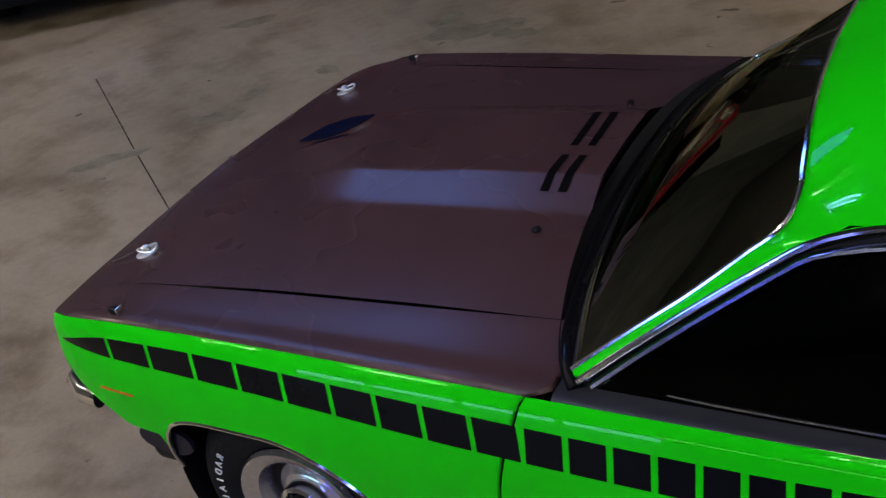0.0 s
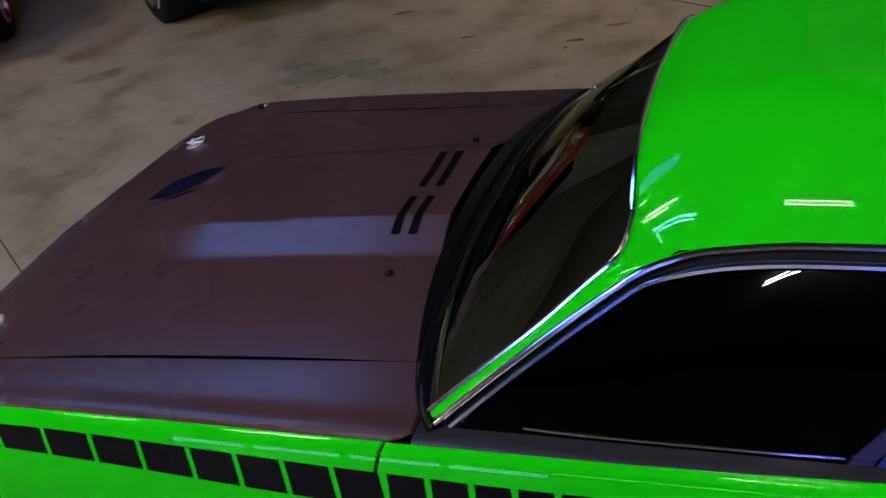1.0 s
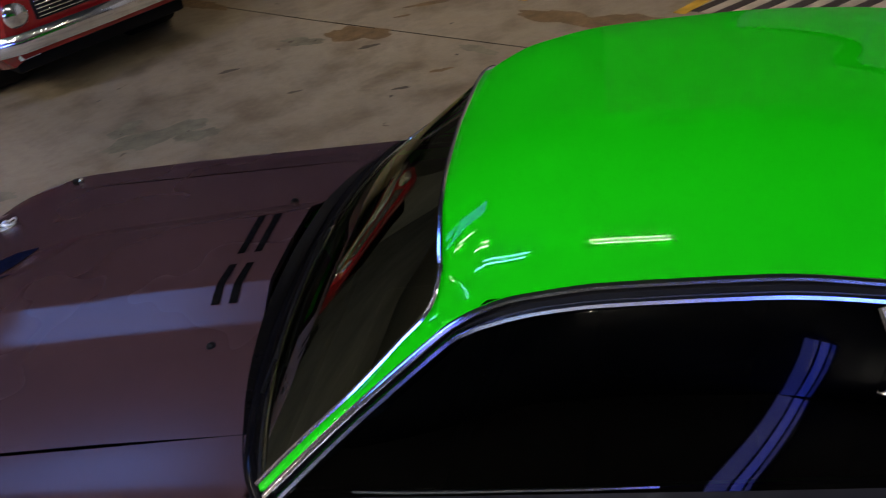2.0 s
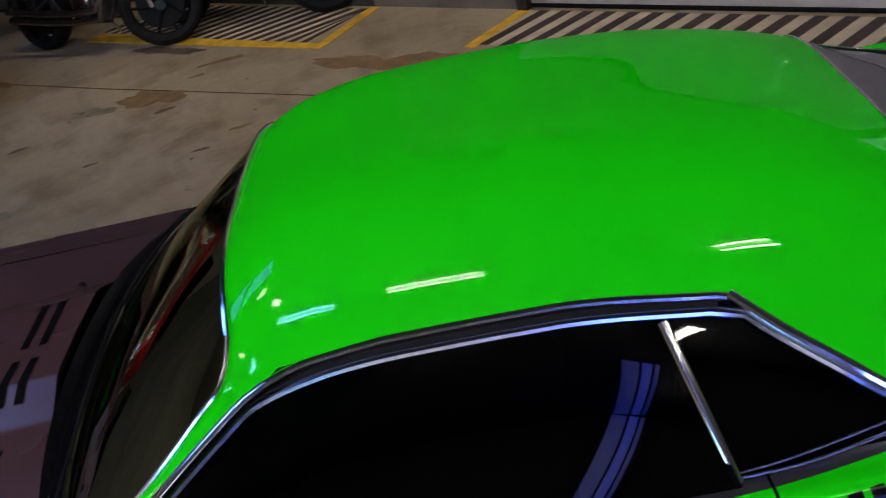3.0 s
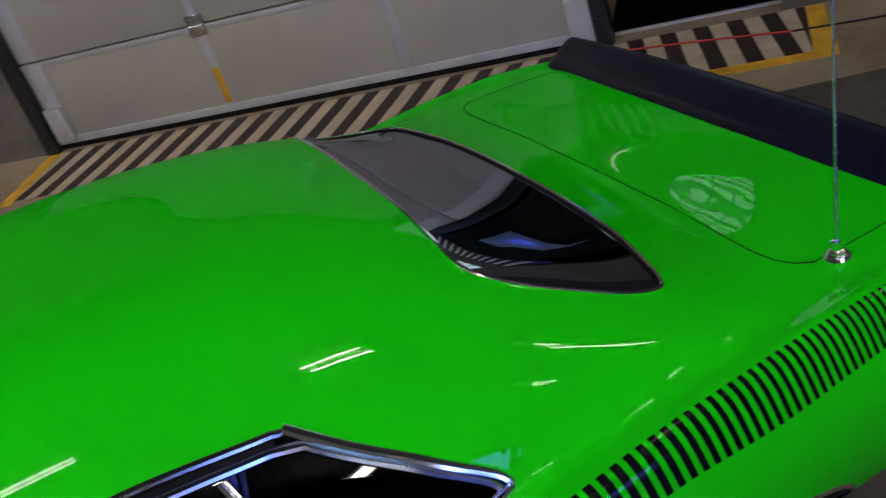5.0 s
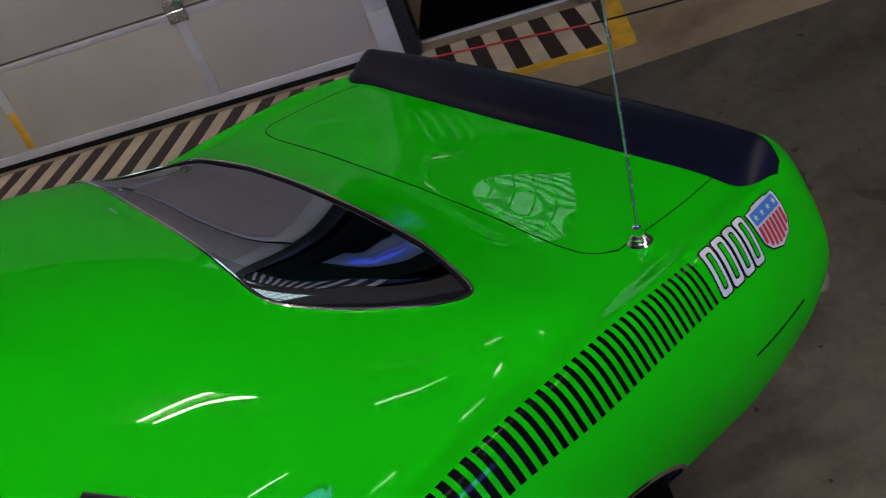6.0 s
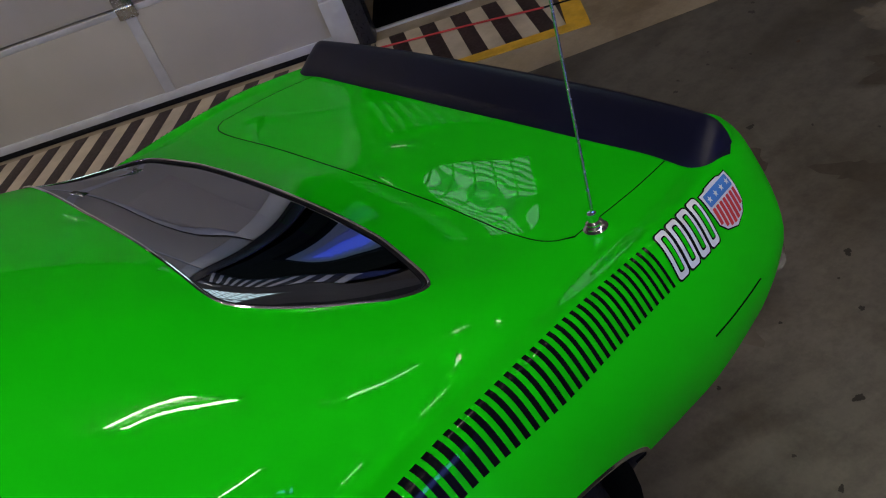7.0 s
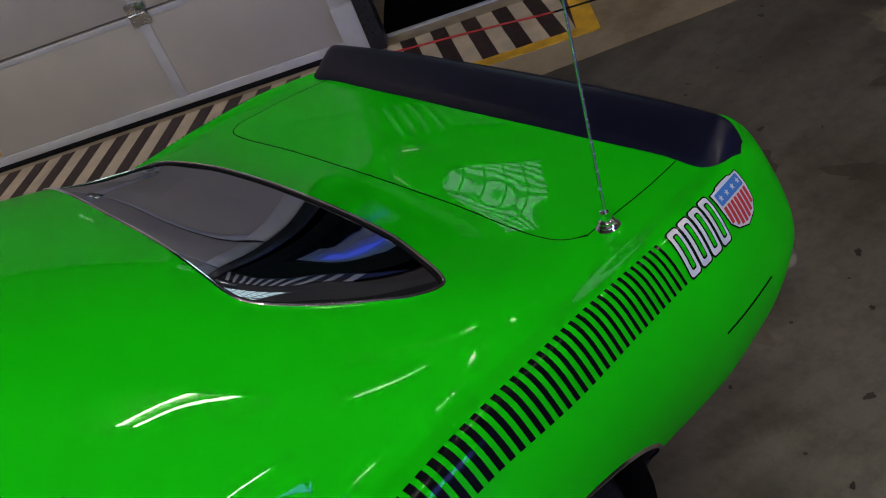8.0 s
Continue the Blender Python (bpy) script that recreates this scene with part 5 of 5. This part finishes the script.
def parked_car(name, label, paint, at):
    c = thing(name, label, "car", at=at)
    st = [(-2.40, .66, .34, .70, .78), (-2.30, .78, .28, .84, .88), (-1.6, .80, .24, .91, .94), (-.8, .82, .22, .92, .95), (.3, .82, .22, .92, .95), (1.0, .82, .24, .92, .95), (1.8, .80, .26, .90, .91), (2.25, .76, .32, .86, .84), (2.36, .70, .38, .78, .78)]
    verts, faces = [], []
    m = 21
    for i in range(41):
        x = lerp(-2.40, 2.36, i / 40)
        lo, zl, w, zt = (spline([r[0] for r in st], [r[k] for r in st], x) for k in (1, 2, 3, 4))
        half = [(lo, zl), (w * .985, zl + .12), (w, .56), (w * .99, zt - .16), (w * .955, zt - .05), (w * .86, zt), (w * .55, zt + .02), (w * .2, zt + .03), (0, zt + .03)]
        ring = [(y, z) for y, z in half] + [(-y, z) for y, z in reversed(half[:-1])]
        n = len(ring)
        # wheel openings
        out = []
        for y, z in ring:
            for ax in (-1.35, 1.37):
                d = abs(x - ax)
                if d < .38 and z < .62:
                    z = max(z, .36 + math.sqrt(max(0, .33 ** 2 - (d * .86) ** 2)) * .80)
            out.append((x, y, z))
        verts += out
    n = len(ring)
    for i in range(40):
        for j in range(n - 1):
            faces.append((i * n + j, (i + 1) * n + j, (i + 1) * n + j + 1, i * n + j + 1))
    faces += [tuple(range(n)), tuple(40 * n + j for j in range(n))]
    bm = bmesh.new()
    bv = [bm.verts.new(v) for v in verts]
    for f in faces:
        bm.faces.new([bv[q] for q in f])
    part("body", bm, paint, c, angle=35)
    cab = [(-1.55, .80, .96), (-.95, .62, 1.30), (.15, .62, 1.33), (.85, .78, .97)]
    bm = bmesh.new()
    rings = []
    for x, w, z in cab:
        rings.append([bm.verts.new(p) for p in ((x, -w, z - .05 if z > 1.1 else z), (x, -w * .8, z), (x, w * .8, z), (x, w, z - .05 if z > 1.1 else z))])
    for A, B in zip(rings[1:2], rings[2:3]):
        for k in range(3):
            bm.faces.new((A[k], A[k + 1], B[k + 1], B[k]))
    part("roof", bm, paint, c)
    for name_, quad in (("windscreen", ((.85, -.76, .96), (.85, .76, .96), (.15, .60, 1.31), (.15, -.60, 1.31))), ("rear_window", ((-1.55, -.74, .95), (-1.55, .74, .95), (-.95, .60, 1.28), (-.95, -.60, 1.28))),
                        ("side_window", ((-1.5, -.80, .95), (.85, -.80, .95), (.15, -.63, 1.28), (-.95, -.63, 1.28))), ("side_window", ((-1.5, .80, .95), (.85, .80, .95), (.15, .63, 1.28), (-.95, .63, 1.28)))):
        bm = bmesh.new()
        bm.faces.new([bm.verts.new(p) for p in quad])
        bmesh.ops.subdivide_edges(bm, edges=bm.edges[:], cuts=3, use_grid_fill=True)
        part(name_, bm, SIDEGLASS, c)
    for sx in (2.37, -2.41):
        b = [(sx - .24 * (1 if sx > 0 else -1), -.90, .50), (sx - .06 * (1 if sx > 0 else -1), -.87, .50), (sx + .03 * (1 if sx > 0 else -1), -.70, .50), (sx + .06 * (1 if sx > 0 else -1), 0, .50)]
        bm = tube(b + [(x, -y, z) for x, y, z in reversed(b[:-1])], .035, 10, flat=2.2)
        part("bumper", bm, CHROME, c, "chrome bumper")
    part("grille", boxed((.05, 1.05, .16), pose(2.36, 0, .69), .015), TRIM, c)
    for k in range(5):
        part("grille_bar", boxed((.02, 1.02, .010), pose(2.392, 0, .635 + k * .028), .003), CHROME, c)
    for y in (-.66, .66):
        part("headlight", lathe([(.095, 0), (.09, .02), (.07, .03), (0, .036)], 24, "x"), CHROME, c, at=pose(2.345, y, .69))
        part("parking_lamp", boxed((.03, .16, .06), pose(2.33, y, .40), .01), WHITE, c)
    for x in (-1.35, 1.37):
        for sg in (-1, 1):
            w = new("wheel")
            w.parent = c
            w.matrix_basis = pose(x, sg * .80, .33, 0, 0, 0 if sg < 0 else 180)
            part("tyre", lathe([(.20, -.09), (.24, -.105), (.29, -.105), (.325, -.08), (.33, 0), (.325, .08), (.29, .10), (.20, .09)], 40), RUBBER, w)
            part("rim", lathe([(.205, -.095), (.195, -.108), (.175, -.085), (.15, -.05), (.11, -.065), (.07, -.085), (.05, -.10), (0, -.105)], 36), CHROME, w, "chrome wheel")
            for k in range(8):
                a = 2 * math.pi * k / 8
                part("rim_slot", boxed((.05, .01, .035), Matrix.Rotation(a, 4, "Y") @ Matrix.Translation((.135, -.062, 0)), .008), TRIM, w)
            part("wheel_well", lathe([(.36, -.05), (.36, .30), (0, .30)], 28), TRIM, c, at=pose(x, sg * .80, .36, 0, 0, 0 if sg < 0 else 180))
    part("underside", boxed((4.3, 1.45, .12), pose(0, 0, .29), .03), TRIM, c)
    return c


parked_car("coupe", "glossy red old coupe with a chrome bumper, parked", REDPAINT, pose(-5.72, 6.26, 0, 0, 0, -37.7))
parked_car("coupe", "black car parked in the dim part of the hall", BLACKPAINT, pose(-8.26, 5.32, 0, 0, 0, -55))


def motorcycle(label, at, lean=-8, steer=0):
    """Local x forward, wheels at +-0.75."""
    b = thing("motorcycle", label, "motorcycle", "parked motorcycles", at)
    tilt = pose(0, 0, 0, lean)
    def p(name, bm, mat, label="", parent=b):
        if parent is b:
            bm.transform(tilt)
        return part(name, bm, mat, parent, label)
    for x, r, wd in ((.78, .34, .14), (-.76, .33, .17)):
        w = new("wheel")
        w.parent = b
        w.matrix_basis = tilt @ pose(x, 0, r, 0, 0, steer if x > 0 else 0)
        t = wd / 2
        part("tyre", lathe([(r - .085, -t * .8), (r - .05, -t), (r - .02, -t * .85), (r - .004, -t * .45), (r, 0), (r - .004, t * .45), (r - .02, t * .85), (r - .05, t), (r - .085, t * .8)], 44), RUBBER, w)
        part("rim", lathe([(r - .075, -t * .75), (r - .095, -t * .7), (r - .10, 0), (r - .095, t * .7), (r - .075, t * .75)], 44), TRIM, w, "black cast rim")
        part("hub", lathe([(0, -.06), (.045, -.06), (.05, -.03), (.05, .03), (.045, .06), (0, .06)], 20), BIKEPAINT, w)
        for k in range(10):
            a = 2 * math.pi * k / 10
            part("spoke", tube([(.04 * math.cos(a + .5), .03 * (-1) ** k, .04 * math.sin(a + .5)), ((r - .095) * math.cos(a), 0, (r - .095) * math.sin(a))], .013, 6), TRIM, w)
        # black disc added behind the spokes to darken the open wheel
        part("rim_dark_fill", lathe([(.0, .012), (.19, .012), (.20, .0), (.19, -.012), (.0, -.012)], 28), TRIM, w)
        part("brake_disc", lathe([(.13, .07), (.13, .075), (.06, .075), (.06, .07)], 28), STEEL, w)
    for sy in (-.09, .09):
        p("fork", tube([(.78, sy, .33), (.60, sy, .80), (.54, sy, .98)], .022, 8), CHROME, "chrome fork leg")
        p("shock", tube([(-.72, sy * 1.2, .36), (-.52, sy * 1.2, .70)], .022, 8), BIKECHROME)
        p("frame_rail", tube([(.52, sy * .3, .86), (.34, sy, .42), (.25, sy, .24), (-.30, sy, .24), (-.45, sy, .48), (-.76, sy * 1.2, .33)], .016, 8), BIKEPAINT)
    p("backbone", tube([(.52, 0, .88), (.1, 0, .80), (-.45, 0, .62)], .025, 8), BIKEPAINT)
    p("crankcase", boxed((.42, .28, .26), pose(.02, 0, .38), .06, 3), ALLOY, "cast alloy crankcase")
    cover = lathe([(.11, -.16), (.10, -.185), (.05, -.195), (0, -.195)], 24)
    cover.transform(pose(.02, 0, .38))
    p("clutch_cover", cover, BIKECHROME)
    for dx, ang in ((.12, 20), (-.08, -22)):
        for k in range(7):
            p("cylinder_fin", boxed((.15, .17, .010), pose(dx + .012 * k * (1 if dx > 0 else -1), 0, .53 + k * .026, 0, ang, 0), .003), ALLOY)
    for sy, z in ((-.17, .26), (-.19, .34)):
        p("exhaust", tube([(.18, sy * .7, .58), (.28, sy, .45), (.22, sy, z + .02), (-.10, sy, z), (-.45, sy * 1.05, z + .01), (-.95, sy * 1.1, z + .05)], .032, 10), BIKECHROME, "chrome exhaust pipe")
    tank = lathe([(0, -.30), (.07, -.29), (.13, -.20), (.155, -.02), (.14, .16), (.07, .27), (0, .28)], 24, "x")
    tank.transform(pose(.16, 0, .84) @ Matrix.Diagonal((1, .95, .75, 1)))
    p("fuel_tank", tank, BIKEPAINT, "black fuel tank")
    p("seat", boxed((.62, .28, .09), pose(-.36, 0, .76, 0, 4, 0), .04, 3), VINYL)
    for x, r, a0, a1 in ((.78, .37, 30, 130), (-.76, .37, 40, 170)):
        arc = [(x + r * math.cos(radians(q)), 0, .33 + r * math.sin(radians(q))) for q in steps(a0, a1, 14)]
        p("mudguard", tube(arc, .07, 10, flat=.16), BIKEPAINT)
    p("handlebar", tube([(.30, -.40, 1.08), (.44, -.28, 1.10), (.52, -.08, 1.0), (.52, .08, 1.0), (.44, .28, 1.10), (.30, .40, 1.08)], .013, 8), CHROME)
    lamp = lathe([(0, -.10), (.06, -.09), (.085, -.02), (.09, .05), (0, .06)], 24, "x")
    lamp.transform(pose(.66, 0, .90))
    p("headlamp", lamp, CHROME)
    p("kickstand", tube([(-.05, .10, .26), (-.02, .22, .06)], .012, 6), STEEL)
    return b


HEAD = math.degrees(math.atan2(-.6574, .7536))
m0 = in_wall(-3.84, 1.03)
motorcycle("black and chrome cruiser motorcycle on its stand", pose(m0.x, m0.y, 0, 0, 0, HEAD + 9), steer=42)
m0 = in_wall(-2.66, .30)
motorcycle("black motorcycle with alloy engine parked by the wall", pose(m0.x, m0.y, 0, 0, 0, HEAD + 13), steer=38)
m0 = in_wall(-5.9, .9)
motorcycle("dark motorcycle parked in the row by the wall", pose(m0.x, m0.y, 0, 0, 0, HEAD + 10))
# ---- stains, joints, cord ----
rng = random.Random(7)
BROWN = worn("rust_stain", (.185, .115, .055), .55, vary=.35, scale=8, fine=60, relief=.05)
PATCH = worn("damp_patch", (.060, .049, .038), .5, vary=.3, scale=8, fine=60, relief=.05)
SCUFF = worn("scuffed_patch", (.13, .112, .09), .6, vary=.3, scale=8, fine=60, relief=.05)
OLIVE = worn("old_oil_stain", (.20, .18, .125), .5, vary=.3, scale=8, fine=60, relief=.05)
DARKOIL = worn("dark_oil_stain", (.10, .075, .058), .5, vary=.3, scale=8, fine=60, relief=.05)


TARSPOT = worn("tar_spot", (.020, .016, .013), .5, vary=.3, scale=8, fine=60, relief=.05)
RUSTSPOT = worn("rust_spot", (.085, .038, .018), .6, vary=.3, scale=8, fine=60, relief=.05)
layer = 0


def blot(x, y, rx, ry, turn, mat, z=.0012, rough=.35):
    global layer
    layer += 1
    z += layer * .000012
    n = 40
    ph = [rng.uniform(0, 6.28) for _ in range(5)]
    bm = bmesh.new()
    ring = []
    for k in range(n):
        q = 2 * math.pi * k / n
        f = 1 + rough * (.5 * math.sin(2 * q + ph[0]) + .35 * math.sin(3 * q + ph[1]) + .3 * math.sin(5 * q + ph[2]) + .2 * math.sin(9 * q + ph[3]) + .12 * math.sin(14 * q + ph[4]))
        a, b = rx * f * math.cos(q), ry * f * math.sin(q)
        c, s = math.cos(radians(turn)), math.sin(radians(turn))
        ring.append(bm.verts.new((x + a * c - b * s, y + a * s + b * c, z)))
    bm.faces.new(ring)
    return part("stain", bm, mat, floor, smooth=False)


for x, y, rx, ry, t, m in ((-3.02, 3.42, .30, .16, 30, OLIVE), (-2.70, 3.36, .14, .10, 10, OLIVE), (-3.32, 3.60, .13, .10, 60, OLIVE), (-4.10, 2.02, .16, .09, 20, OLIVE), (-4.07, 2.40, .10, .06, 70, OLIVE),
                        (-4.45, 1.42, .22, .08, 40, OLIVE), (-3.75, 2.75, .10, .06, 0, OLIVE), (-1.42, 3.72, .05, .025, 0, DARKOIL), (-2.2, 3.9, .05, .02, 20, DARKOIL), (-2.9, 4.5, .08, .03, 30, DARKOIL),
                        (-2.02, 4.95, .30, .14, -36, BROWN), (-2.45, 4.95, .20, .08, -20, OLIVE), (-1.85, 4.62, .09, .03, 10, DARKOIL), (-1.55, 5.45, .17, .05, 10, BROWN), (-1.72, 5.22, .06, .025, 0, BROWN),
                        (-2.18, 6.12, .34, .08, -38, DARKOIL), (-1.95, 5.96, .18, .06, -38, DARKOIL), (-.42, 4.62, .42, .12, -40, BROWN), (.02, 4.36, .30, .14, -30, BROWN), (-1.0, 4.25, .18, .05, -40, OLIVE),
                        (-3.9, 6.45, .36, .10, -38, BROWN), (-1.2, 3.95, .07, .03, 10, BROWN), (-5.0, 3.6, .20, .10, 20, OLIVE)):
    blot(x, y, rx, ry, t, m)
for k in range(70):
    x, y = rng.uniform(2.0, 4.3), rng.uniform(-1.5, .6)
    r = rng.choice((.004, .005, .006, .008, .012))
    blot(x, y, r * 1.3, r, rng.uniform(0, 180), TARSPOT if k % 4 else RUSTSPOT, .0034, .4)
for k in range(26):
    x, y = rng.uniform(2.0, 4.8), rng.uniform(-1.9, .4)
    r = rng.uniform(.05, .16)
    blot(x, y, r * 1.4, r * .8, rng.uniform(0, 180), PATCH if k % 2 else SCUFF, .0028 + k * .00001, .45)
for k in range(30):
    x, y = rng.uniform(-6, -.5), rng.uniform(1.2, 5.0)
    r = rng.choice((.008, .012, .02))
    blot(x, y, r * 1.5, r, rng.uniform(0, 180), DARKOIL, .0014, .3)
# saw-cut joints and the crack
part("joint", tube([(-7.2, 8.9, 0), (-2.53, 5.47, 0), (-.82, 4.27, 0), (1.0, 3.0, 0), (4.3, .75, 0), (6.5, -.8, 0)], .006, 4, flat=.25), GAP, floor)
part("joint", tube([(-5.6, 2.52, 0), (-5.29, 2.28, 0), (-4.41, 1.594, 0), (-3.59, .969, 0), (-2.4, .1, 0)], .0035, 4, flat=.25), GAP, floor)

# edge of the darker floor, placed where the car hides it
part("joint", tube([(2.2, 2.18, .001), (0.04, -1.0, .001), (-5.2, -8.7, .001)], .006, 4, flat=.25), GAP, floor)

cord = thing("extension_cord", "red and black extension cord lying across the hatched floor", "cord")
REDCORD = worn("red_cord", (.45, .02, .025), .5, vary=.1, relief=0)
pts = [in_wall(a, b, .0095) for a, b in ((3.50, .10), (3.73, .14), (4.12, .205), (4.35, .25), (4.60, .305))]
part("red_cable", tube(pts, .0055, 6), REDCORD, cord, "red cable")
pts = [in_wall(a, b, .0095) for a, b in ((4.60, .305), (4.87, .325), (5.3, .34), (5.9, .30), (6.6, .36))]
part("black_cable", tube(pts, .005, 6), RUBBER, cord, "black cable")
